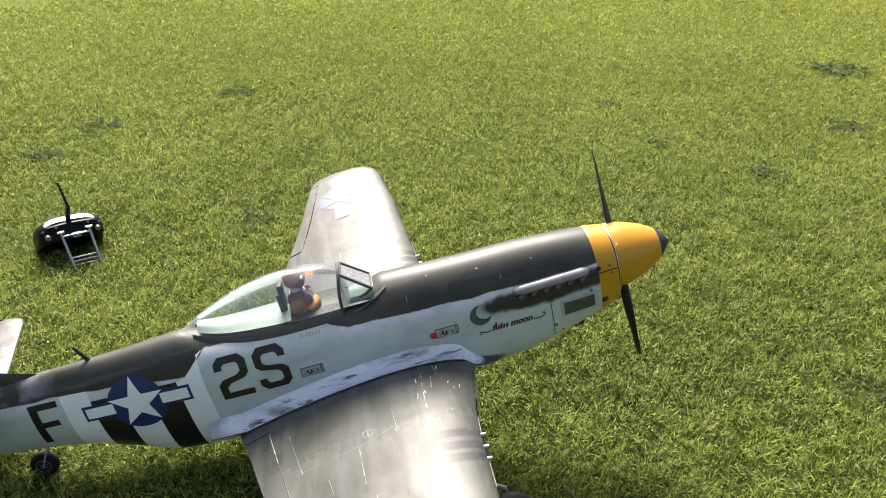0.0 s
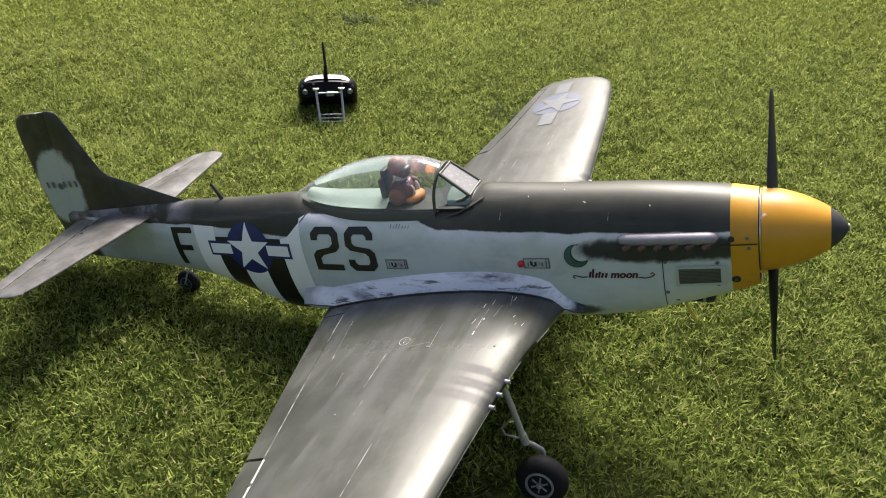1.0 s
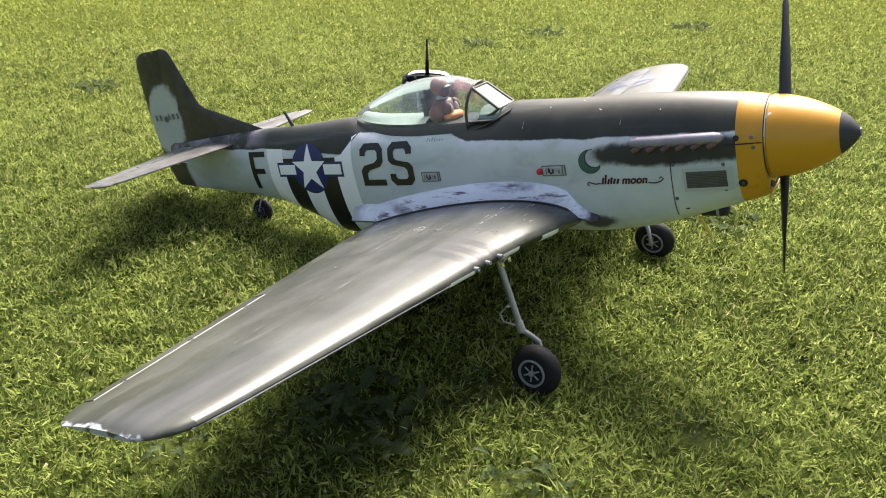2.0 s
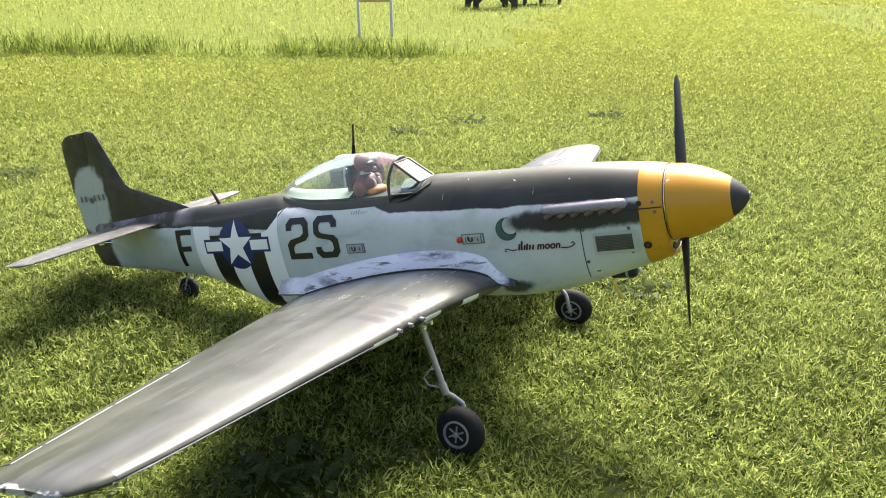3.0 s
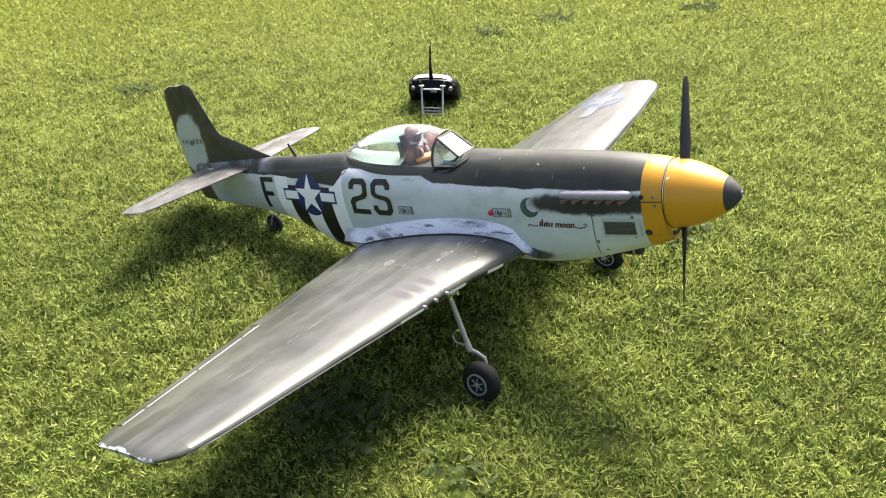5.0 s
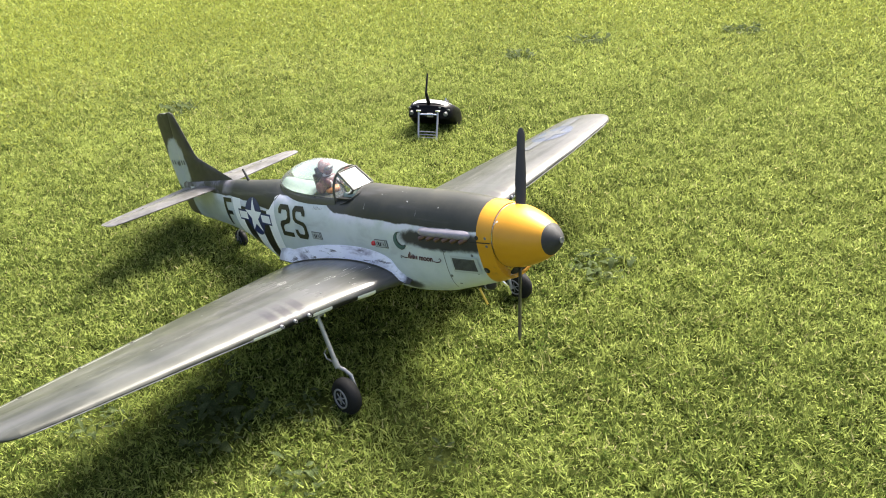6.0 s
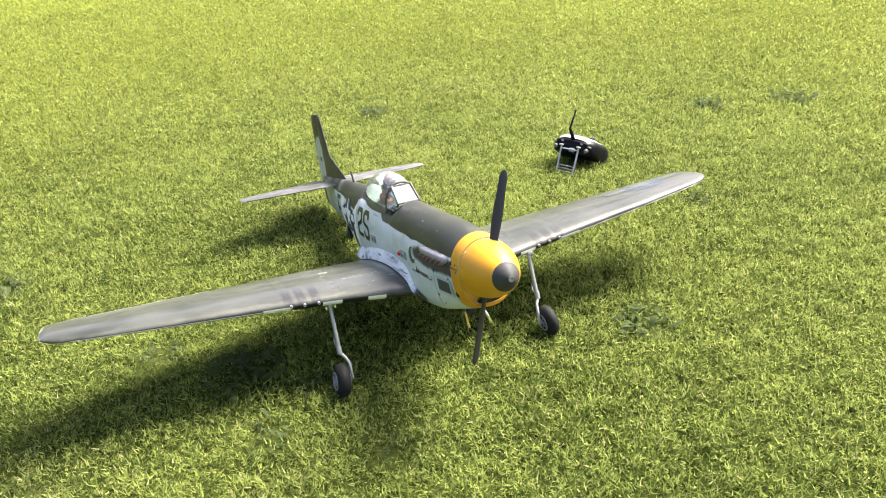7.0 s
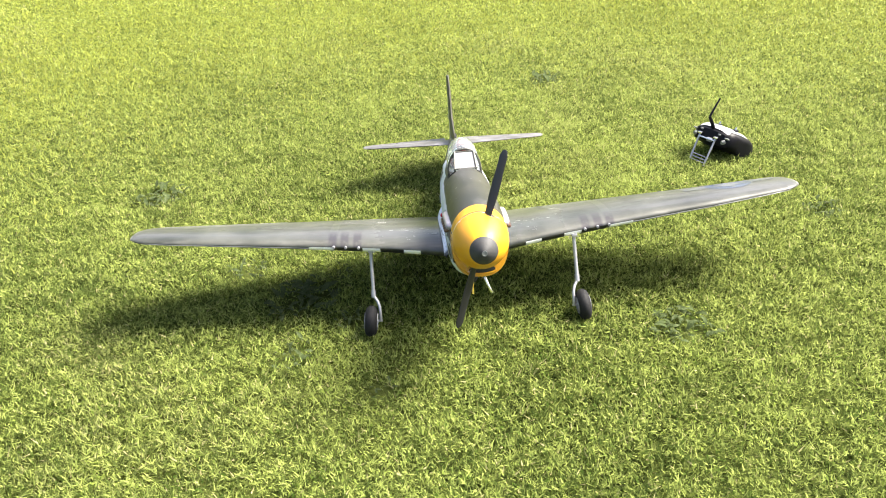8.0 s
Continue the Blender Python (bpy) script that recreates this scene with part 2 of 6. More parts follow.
def glass(name, tint, gloss=1.45, haze=0.03, film=0.0):
    s = Nodes(name)
    clear = s.node("BsdfTransparent", Color=tint)
    shine = s.node("BsdfGlossy", Roughness=haze)
    fres = s.node("Fresnel", IOR=gloss)
    m = s.tree.nodes.new("ShaderNodeMixShader")
    s.plug(fres.outputs[0], m.inputs[0])
    s.tree.links.new(clear.outputs[0], m.inputs[1])
    s.tree.links.new(shine.outputs[0], m.inputs[2])
    # a thin pale diffuse film imitates hazy sky reflections on the glass
    veil = s.node("BsdfDiffuse", Color=(0.75, 0.77, 0.80))
    f = s.tree.nodes.new("ShaderNodeMixShader")
    s.plug(s.range(s.noise(20, 4), 0.3, 0.7, film * 0.5, film * 1.5), f.inputs[0])
    s.tree.links.new(m.outputs[0], f.inputs[1])
    s.tree.links.new(veil.outputs[0], f.inputs[2])
    s.tree.links.new(f.outputs[0], s.out.inputs[0])
    return s.mat


def leaf_material(name, dark, light, dry, through_light=0.45, patch=1.3, ease=0.16, each=0.64, lump=2.2, straws=0.96):
    """Blades and leaves: colour by blade and by broad patches of the field; some of the light goes through."""
    s = Nodes(name)
    geo = s.tree.nodes.new("ShaderNodeNewGeometry")
    one = geo.outputs["Random Per Island"]
    broad = s.noise(patch, 4, 0.6)
    mid = s.math("ADD", s.math("MULTIPLY", s.noise(patch * 6, 3), 0.5), s.math("MULTIPLY", s.noise(patch * 26, 4, 0.65), 0.5))
    tone = s.math("ADD", s.math("MULTIPLY", s.math("SUBTRACT", one, 0.14), each), s.math("ADD", s.math("MULTIPLY", s.math("SUBTRACT", broad, 0.22), 0.75), s.math("MULTIPLY", s.math("SUBTRACT", mid, 0.5), lump)))
    col = s.mix(s.step(tone, 0.25, 0.85), dark, light)
    col = s.mix(s.step(s.math("FRACT", s.math("MULTIPLY", one, 17.3)), straws, straws + 0.03), col, dry)
    straw = s.math("MULTIPLY", s.step(s.noise(patch * 0.7, 5, 0.65, warp=0.8), 0.54, 0.72), s.step(s.math("FRACT", s.math("MULTIPLY", one, 7.7)), 0.45, 0.75))
    col = s.mix(s.math("MULTIPLY", straw, 0.4), col, dry)
    # thin blades scatter light widely: ease their facing towards the sky
    soft = s.tree.nodes.new("ShaderNodeMix")
    soft.data_type = "VECTOR"
    soft.inputs[0].default_value = ease
    s.tree.links.new(geo.outputs["Normal"], soft.inputs[4])
    soft.inputs[5].default_value = (0, 0, 1)
    body = s.node("BsdfPrincipled", Base_Color=col, Roughness=0.8, Specular_IOR_Level=0.03, Normal=soft.outputs[1])
    glow = s.node("BsdfTranslucent", Color=s.mix(0.5, col, (min(0.80, light[0] * 1.30), min(0.80, light[1] * 1.26), light[2] * 1.4)), Normal=soft.outputs[1])
    m = s.tree.nodes.new("ShaderNodeMixShader")
    m.inputs[0].default_value = through_light
    s.tree.links.new(body.outputs[0], m.inputs[1])
    s.tree.links.new(glow.outputs[0], m.inputs[2])
    s.tree.links.new(m.outputs[0], s.out.inputs[0])
    return s.mat


def ground_material():
    s = Nodes("turf")
    broad, mid, fine = s.noise(0.9, 5), s.noise(7, 5, 0.6, s.stretch(1, 1.6, 1)), s.noise(120, 4, 0.7)
    col = s.mix(s.step(fine, 0.38, 0.64), (0.008, 0.013, 0.003), (0.055, 0.070, 0.016))
    col = s.mix(s.math("MULTIPLY", s.step(mid, 0.42, 0.68), 0.4), col, (0.075, 0.092, 0.022))
    col = s.mix(s.math("MULTIPLY", s.step(broad, 0.4, 0.65), 0.35), col, (0.095, 0.110, 0.028))
    # turf colour turns paler with distance, imitating grass seen against the sun
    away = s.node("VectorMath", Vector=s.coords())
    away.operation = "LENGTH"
    backlit_turf = s.mix(s.step(mid, 0.35, 0.65), (0.085, 0.105, 0.022), (0.125, 0.148, 0.034))
    col = s.mix(s.step(away.outputs["Value"], 1.8, 5.0), col, backlit_turf)
    s.principled(Base_Color=col, Roughness=0.9, Normal=s.bump(fine, 0.6, 0.008), Specular_IOR_Level=0.02)
    return s.mat


M_FUS, M_WING, M_FIN, M_STAB = fuselage_paint(), wing_paint(), tail_paint(True), tail_paint(False)
M_FILLET, M_YELLOW = fillet_paint(), yellow_paint()
M_OLIVE = plain("olive_frame_paint", (0.062, 0.062, 0.050), 0.45, grain=40)
M_BLACKTIP = plain("worn_black_spinner_tip", (0.045, 0.045, 0.046), 0.6, grain=50, spread=0.5, spec=0.25)
M_BLACK = plain("black_decal_paint", (0.012, 0.012, 0.013), 0.4, grain=50, spread=0.4)
M_WHITE = plain("aged_white_paint", (0.90, 0.90, 0.90), 0.42, grain=14, spread=0.14)
M_BLUE = plain("dark_blue_roundel_paint", (0.014, 0.024, 0.13), 0.4, grain=30, spread=0.35)
M_STEEL = plain("grey_painted_steel", (0.34, 0.34, 0.36), 0.38, 0.45, grain=60)
M_CHROME = plain("bright_metal", (0.72, 0.72, 0.73), 0.22, 1.0, grain=80, spread=0.12)
M_RUBBER = plain("black_rubber", (0.010, 0.010, 0.011), 0.75, grain=90, spread=0.4, bump=0.3, spec=0.25)
M_RIM = plain("grey_plastic_rim", (0.25, 0.25, 0.26), 0.45, 0.1, grain=60)
M_BLADE = plain("black_propeller_plastic", (0.016, 0.016, 0.018), 0.4, grain=50)
M_FAIRING = plain("lilac_grey_exhaust_fairing", (0.29, 0.268, 0.31), 0.42, 0.2, grain=50, spread=0.4)
M_STUB = plain("sooty_copper_exhaust_stub", (0.13, 0.075, 0.065), 0.5, 0.4, grain=80, spread=0.6)
M_DARK = plain("dark_recess", (0.012, 0.012, 0.012), 0.6, grain=40)
M_VENT = plain("dark_grey_mesh", (0.15, 0.16, 0.155), 0.5, 0.3, grain=120, spread=0.5)
M_MESH = plain("dark_wire_mesh", (0.11, 0.115, 0.113), 0.5, 0.3, grain=90, spread=0.6)
M_PALE = plain("pale_green_panel_paint", (0.44, 0.48, 0.46), 0.42, grain=30, spread=0.15)
M_DECK = plain("pale_green_deck_paint", (0.20, 0.255, 0.235), 0.5, grain=18, spread=0.12)
M_SWITCH = plain("pale_grey_switch_plastic", (0.40, 0.43, 0.42), 0.4, grain=120, spread=0.45)
M_RED = plain("red_indicator_lens", (0.50, 0.02, 0.025), 0.25, grain=50, spread=0.1)
M_SEAM = plain("dark_panel_line", (0.03, 0.03, 0.028), 0.6, grain=40)
M_SCRATCH = scratch_paint()
M_PANEL = plain("grey_panel_line", (0.19, 0.19, 0.18), 0.5, grain=90, spread=0.5)
M_BARE = plain("bare_chipped_metal", (0.62, 0.62, 0.60), 0.35, 0.4, grain=200, spread=0.4)
M_MOON = plain("green_crescent_paint", (0.045, 0.11, 0.095), 0.45, grain=160, spread=0.5)
M_SCRIPT = plain("dark_red_lettering", (0.07, 0.010, 0.014), 0.45, grain=60)
M_GLASS = glass("canopy_acrylic", (0.90, 0.94, 0.94), 1.42, 0.10, 0.13)
# opaque grey base colour stands in for sky glare on the front pane
M_GLAREPANE = plain("milky_glare_acrylic", (0.20, 0.20, 0.21), 0.25, grain=25, spread=0.3)
M_HELMET = plain("terracotta_helmet", (0.24, 0.065, 0.055), 0.5, grain=60)
M_SKINTONE = plain("brown_leather", (0.12, 0.035, 0.034), 0.55, grain=60)
M_MAROON = plain("maroon_doll_jacket", (0.10, 0.030, 0.036), 0.6, grain=60)
M_ORANGE = plain("orange_doll_vest", (0.45, 0.16, 0.035), 0.6, grain=60)
M_STRAP = plain("cream_strap", (0.50, 0.44, 0.44), 0.6, grain=60)
M_TXBLACK = plain("black_radio_plastic", (0.005, 0.005, 0.007), 0.4, grain=60, spec=0.10)
M_TXFACE = plain("silver_radio_face", (0.60, 0.60, 0.62), 0.35, 0.3, grain=60, spread=0.1)
M_TUBE = plain("yellow_fuel_tube", (0.72, 0.50, 0.05), 0.35, grain=50)
M_TIMBER = plain("dark_stained_timber", (0.035, 0.032, 0.033), 0.7, grain=12, spread=0.4)
M_SIGN = plain("peach_sign_board", (0.55, 0.36, 0.20), 0.6, grain=6, spread=0.08)
M_POST = plain("white_sign_post", (0.52, 0.52, 0.55), 0.5, grain=10, spread=0.12)
M_INK = plain("dark_sign_lettering", (0.05, 0.03, 0.02), 0.6)
M_BLUEBOX = plain("blue_plastic_box", (0.10, 0.18, 0.50), 0.5)
M_TURF = ground_material()
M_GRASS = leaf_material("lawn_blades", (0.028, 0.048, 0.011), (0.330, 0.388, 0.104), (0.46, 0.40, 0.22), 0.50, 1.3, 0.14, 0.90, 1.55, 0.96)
# brighter copy of the lawn colours: backlit glow put into the far grass
M_BACKLITGRASS = leaf_material("backlit_far_lawn_tufts", (0.318, 0.354, 0.074), (0.632, 0.698, 0.182), (0.56, 0.52, 0.22), 0.68, 0.7, 0.75, 0.28, 0.9, 0.985)
M_ROUGH = leaf_material("long_grass_blades", (0.110, 0.138, 0.030), (0.28, 0.32, 0.080), (0.40, 0.36, 0.17), 0.60, 0.6, 0.2)
M_BANK = leaf_material("tufted_grass_blades", (0.028, 0.056, 0.009), (0.20, 0.26, 0.045), (0.28, 0.26, 0.10), 0.5, 0.9)
M_WEED = leaf_material("broad_weed_leaves", (0.034, 0.052, 0.018), (0.23, 0.265, 0.13), (0.42, 0.40, 0.27), 0.35, 8, 0.1)
M_CLOVER = leaf_material("small_lawn_leaves", (0.040, 0.070, 0.012), (0.200, 0.260, 0.050), (0.24, 0.23, 0.09), 0.45)
M_HEDGE = leaf_material("hedge_leaves", (0.010, 0.022, 0.006), (0.035, 0.060, 0.014), (0.05, 0.06, 0.02), 0.25, 1)

# ---- mesh helpers ----


def part(name, bm, material, parent=None, label="", smooth=True):
    """Link a bmesh as one mesh object under a thing or a part."""
    me = bpy.data.meshes.new(name)
    bm.normal_update()
    bm.to_mesh(me)
    bm.free()
    for m in material if isinstance(material, (list, tuple)) else (material,):
        me.materials.append(m)
    if smooth:
        me.polygons.foreach_set("use_smooth", [True] * len(me.polygons))
        me.set_sharp_from_angle(angle=radians(40))
    ob = new(name, me)
    ob.parent = parent
    if label:
        ob["label"] = label
    return ob


def empty(name, m, label, category, group=""):
    ob = new(name)
    ob.matrix_world = m
    return tagged(ob, label, category, group)


def loft(rings, cap=True, closed=True, bm=None):
    bm = bm or bmesh.new()
    rows = [[bm.verts.new(p) for p in r] for r in rings]
    n = len(rows[0])
    for a, b in zip(rows, rows[1:]):
        for i in range(n if closed else n - 1):
            j = (i + 1) % n
            bm.faces.new((a[i], a[j], b[j], b[i]))
    if cap:
        bm.faces.new(rows[0][::-1])
        bm.faces.new(rows[-1])
    bmesh.ops.recalc_face_normals(bm, faces=bm.faces)
    return bm


def tube(points, radius, sides=10, bm=None, cap=True):
    """A round bar along points; radius may be one number or one for each point."""
    pts = [Vector(p) for p in points]
    rads = radius if isinstance(radius, (list, tuple)) else [radius] * len(pts)
    rings, up = [], None
    for i, p in enumerate(pts):
        d = (pts[min(i + 1, len(pts) - 1)] - pts[max(i - 1, 0)]).normalized()
        ref = up or (Vector((0, 0, 1)) if abs(d.z) < 0.9 else Vector((1, 0, 0)))
        u = d.cross(ref).normalized()
        v = u.cross(d).normalized()
        up = v
        rings.append([p + rads[i] * (math.cos(a) * u + math.sin(a) * v) for a in (2 * math.pi * k / sides for k in range(sides))])
    return loft(rings, cap, bm=bm)


def turned(profile, axis_point, axis="x", sides=40, bm=None):
    """A turned body: profile of (along, radius) about an axis through axis_point."""
    rings = []
    for a, r in profile:
        ring = []
        for k in range(sides):
            c, s = math.cos(2 * math.pi * k / sides) * max(r, 1e-5), math.sin(2 * math.pi * k / sides) * max(r, 1e-5)
            off = {"x": (a, c, s), "y": (c, a, s), "z": (c, s, a)}[axis]
            ring.append(Vector(axis_point) + Vector(off))
        rings.append(ring)
    return loft(rings, True, bm=bm)


def box(size, centre=(0, 0, 0), bevel=0.0, m=None, bm=None):
    own = bmesh.new()
    bmesh.ops.create_cube(own, size=1, matrix=Matrix.Translation(centre) @ Matrix.Diagonal((*size, 1)))
    if bevel:
        bmesh.ops.bevel(own, geom=own.edges[:], offset=bevel, segments=2, affect="EDGES", profile=0.6)
    if m is not None:
        own.transform(m)
    if bm is None:
        return own
    joined(bm, own)
    return bm


def joined(bm, other):
    me = bpy.data.meshes.new("join")
    other.to_mesh(me)
    other.free()
    bm.from_mesh(me)
    bpy.data.meshes.remove(me)


def smooth_table(xs, table):
    """Columns of a table, keyed by its first column, through a monotone cubic."""
    t = np.array(sorted(table))
    k, v = t[:, 0], t[:, 1:]
    h = np.diff(k)[:, None]
    d = np.diff(v, axis=0) / h
    m = np.zeros_like(v)
    m[1:-1] = np.where(d[:-1] * d[1:] > 0, 2 * d[:-1] * d[1:] / np.where(np.abs(d[:-1] + d[1:]) < 1e-12, 1, d[:-1] + d[1:]), 0)
    m[0], m[-1] = d[0], d[-1]
    out = []
    for x in np.atleast_1d(xs):
        i = int(np.clip(np.searchsorted(k, x) - 1, 0, len(k) - 2))
        u = (x - k[i]) / (k[i + 1] - k[i])
        hh = k[i + 1] - k[i]
        out.append((2 * u**3 - 3 * u**2 + 1) * v[i] + (u**3 - 2 * u**2 + u) * hh * m[i] + (3 * u**2 - 2 * u**3) * v[i + 1] + (u**3 - u**2) * hh * m[i + 1])
    return np.array(out)

# ---- the field ----
TURF_Z = 0.0


bm = bmesh.new()
side_steps = [-2000, -400, -120, -50, -25, -14, -8, -5, -3.5, -2.5, -1.6, -1, -0.5, 0, 0.5, 1, 1.6, 2.5, 3.5, 5, 8, 14, 25, 50, 120, 400, 2000]
rows = [[bm.verts.new((x, y, TURF_Z - 0.004)) for x in side_steps] for y in side_steps]
for a, b in zip(rows, rows[1:]):
    for i in range(len(a) - 1):
        bm.faces.new((a[i], a[i + 1], b[i + 1], b[i]))
tagged(part("ground", bm, M_TURF, smooth=False), "short mown green grass field with worn patches, coloured paler far off as if backlit", "ground", kind="structure")


def blades(name, count, centre, near, reach, sector, height, width, material, label, lean=0.8, fall=2.0, mask=None, seed=1, flat=0.4, wider=0.8):
    """Many bent, tapering blades in one mesh. They thin out and widen with distance from the centre, past the radius near."""
    rng = np.random.default_rng(seed)
    # radius by the wanted density: even inside near, then falling off as a power of the distance
    rr = np.concatenate([np.linspace(0, near, 200), np.geomspace(near, reach, 600)[1:]])
    dens = np.where(rr < near, 1.0, (near / np.maximum(rr, 1e-6)) ** fall)
    cum = np.concatenate([[0], np.cumsum(0.5 * (dens[1:] * rr[1:] + dens[:-1] * rr[:-1]) * np.diff(rr))])
    r = np.interp(rng.uniform(0, cum[-1], count), cum, rr)
    ang = np.radians(rng.uniform(sector[0], sector[1], count))
    px, py = centre[0] + r * np.cos(ang), centre[1] + r * np.sin(ang)
    if mask is not None:
        keep = mask(px, py, rng)
        px, py, r = px[keep], py[keep], r[keep]
    n = len(px)
    turn = rng.uniform(0, 2 * np.pi, n)
    lump = np.sin(px * 9.1 + 1.3 * np.sin(py * 6.3)) * np.sin(py * 8.7 + 1.7 * np.sin(px * 5.1)) + 0.6 * np.sin(px * 23 + 2 * np.sin(py * 17)) * np.sin(py * 21)
    lump = 0.95 + 0.28 * lump
    grow = np.maximum(1.0, r / near)
    h = rng.uniform(height[0], height[1], n) * lump * grow**0.08
    w = rng.uniform(width[0], width[1], n) * 0.5 * grow ** wider
    tilt = np.abs(rng.normal(flat, lean, n)) + 0.1
    way = turn + rng.normal(0, 0.5, n) + np.pi / 2
    ax, ay = np.cos(turn) * w, np.sin(turn) * w
    bx, by = np.cos(way), np.sin(way)
    z0 = np.full(n, TURF_Z - 0.004) + np.where(rng.random(n) < 0.45, rng.uniform(0.002, 0.4, n) * h, 0.0)
    t1, t2 = np.minimum(tilt * 0.7, 1.35), np.minimum(tilt * 1.8, 2.1)
    mid_r, mid_z = h * 0.5 * np.sin(t1), h * 0.5 * np.cos(t1)
    top_r, top_z = mid_r + h * 0.5 * np.sin(t2), np.maximum(mid_z + h * 0.5 * np.cos(t2), 0.001)
    v = np.stack([
        np.stack([px, py, z0], 1), np.stack([px + bx * mid_r + ax, py + by * mid_r + ay, z0 + mid_z], 1),
        np.stack([px + bx * mid_r - ax, py + by * mid_r - ay, z0 + mid_z], 1), np.stack([px + bx * top_r, py + by * top_r, z0 + top_z], 1)], 1).reshape(-1, 3)
    base = np.arange(n)[:, None] * 4
    loops = (base + np.array([[0, 1, 2, 2, 1, 3]])).ravel()
    starts = (np.arange(n)[:, None] * 6 + np.array([[0, 3]])).ravel()
    me = bpy.data.meshes.new(name)
    me.vertices.add(len(v)), me.loops.add(len(loops)), me.polygons.add(2 * n)
    me.vertices.foreach_set("co", v.ravel().astype(np.float32))
    me.loops.foreach_set("vertex_index", loops.astype(np.int32))
    me.polygons.foreach_set("loop_start", starts.astype(np.int32))
    me.update(calc_edges=True)
    me.materials.append(material)
    return tagged(new(name, me), label, "grass", kind="stuff")


def in_rough(x, y):
    """Where the long grass starts: behind the bank and beside the mown lane."""
    x = x + 0.22 * np.sin(y * 2.9 + 1.3 * np.sin(x * 2.1)) + 0.12 * np.sin(y * 7.7 + x * 5.3) + 0.08 * np.sin(y * 17 + x * 13)
    bank = (y - 3.55) - 0.62 * (x + 3.8) > 0
    lane_left = x < -2.3 - 0.10 * (y - 4.5) - 1.2 * np.clip((y - 6) / 8, 0, 1)
    lane_right = x > 0.25 - 0.19 * (y - 9.5)
    return (bank & lane_left & (y < 15)) | (lane_right & (y > 9.3) & (y < 17)) | ((x > 1.6) & (y > 9.0) & (y < 30))


def mown(x, y, rng):
    return ~in_rough(x, y)


def bank_mask(x, y, rng):
    off = (y - 3.55) - 0.62 * (x + 3.8)
    return (np.abs(off) < 0.17) & (x < -2.25) & (rng.random(len(x)) < 0.25 + 0.75 * (np.sin(x * 3.7) > -0.2))


WEEDS = [(0.085, 0.485, 0.10, 34), (-0.17, -0.44, 0.13, 40), (0.08, -0.45, 0.08, 16), (-1.95, 0.47, 0.11, 30), (-0.93, -1.03, 0.12, 30), (-0.455, 1.08, 0.08, 24),
         (-1.10, 2.11, 0.12, 30), (-1.24, 1.76, 0.10, 26), (-0.61, 2.6, 0.12, 24), (1.31, 1.28, 0.10, 26), (1.94, 1.77, 0.12, 28), (2.55, 2.76, 0.20, 36),
         (1.05, 1.64, 0.08, 18), (1.06, 2.22, 0.08, 18), (0.81, 0.03, 0.08, 18), (-0.36, -0.62, 0.08, 18), (0.24, -0.24, 0.05, 8), (-0.05, -0.30, 0.07, 12), (-0.30, -0.36, 0.06, 12)]


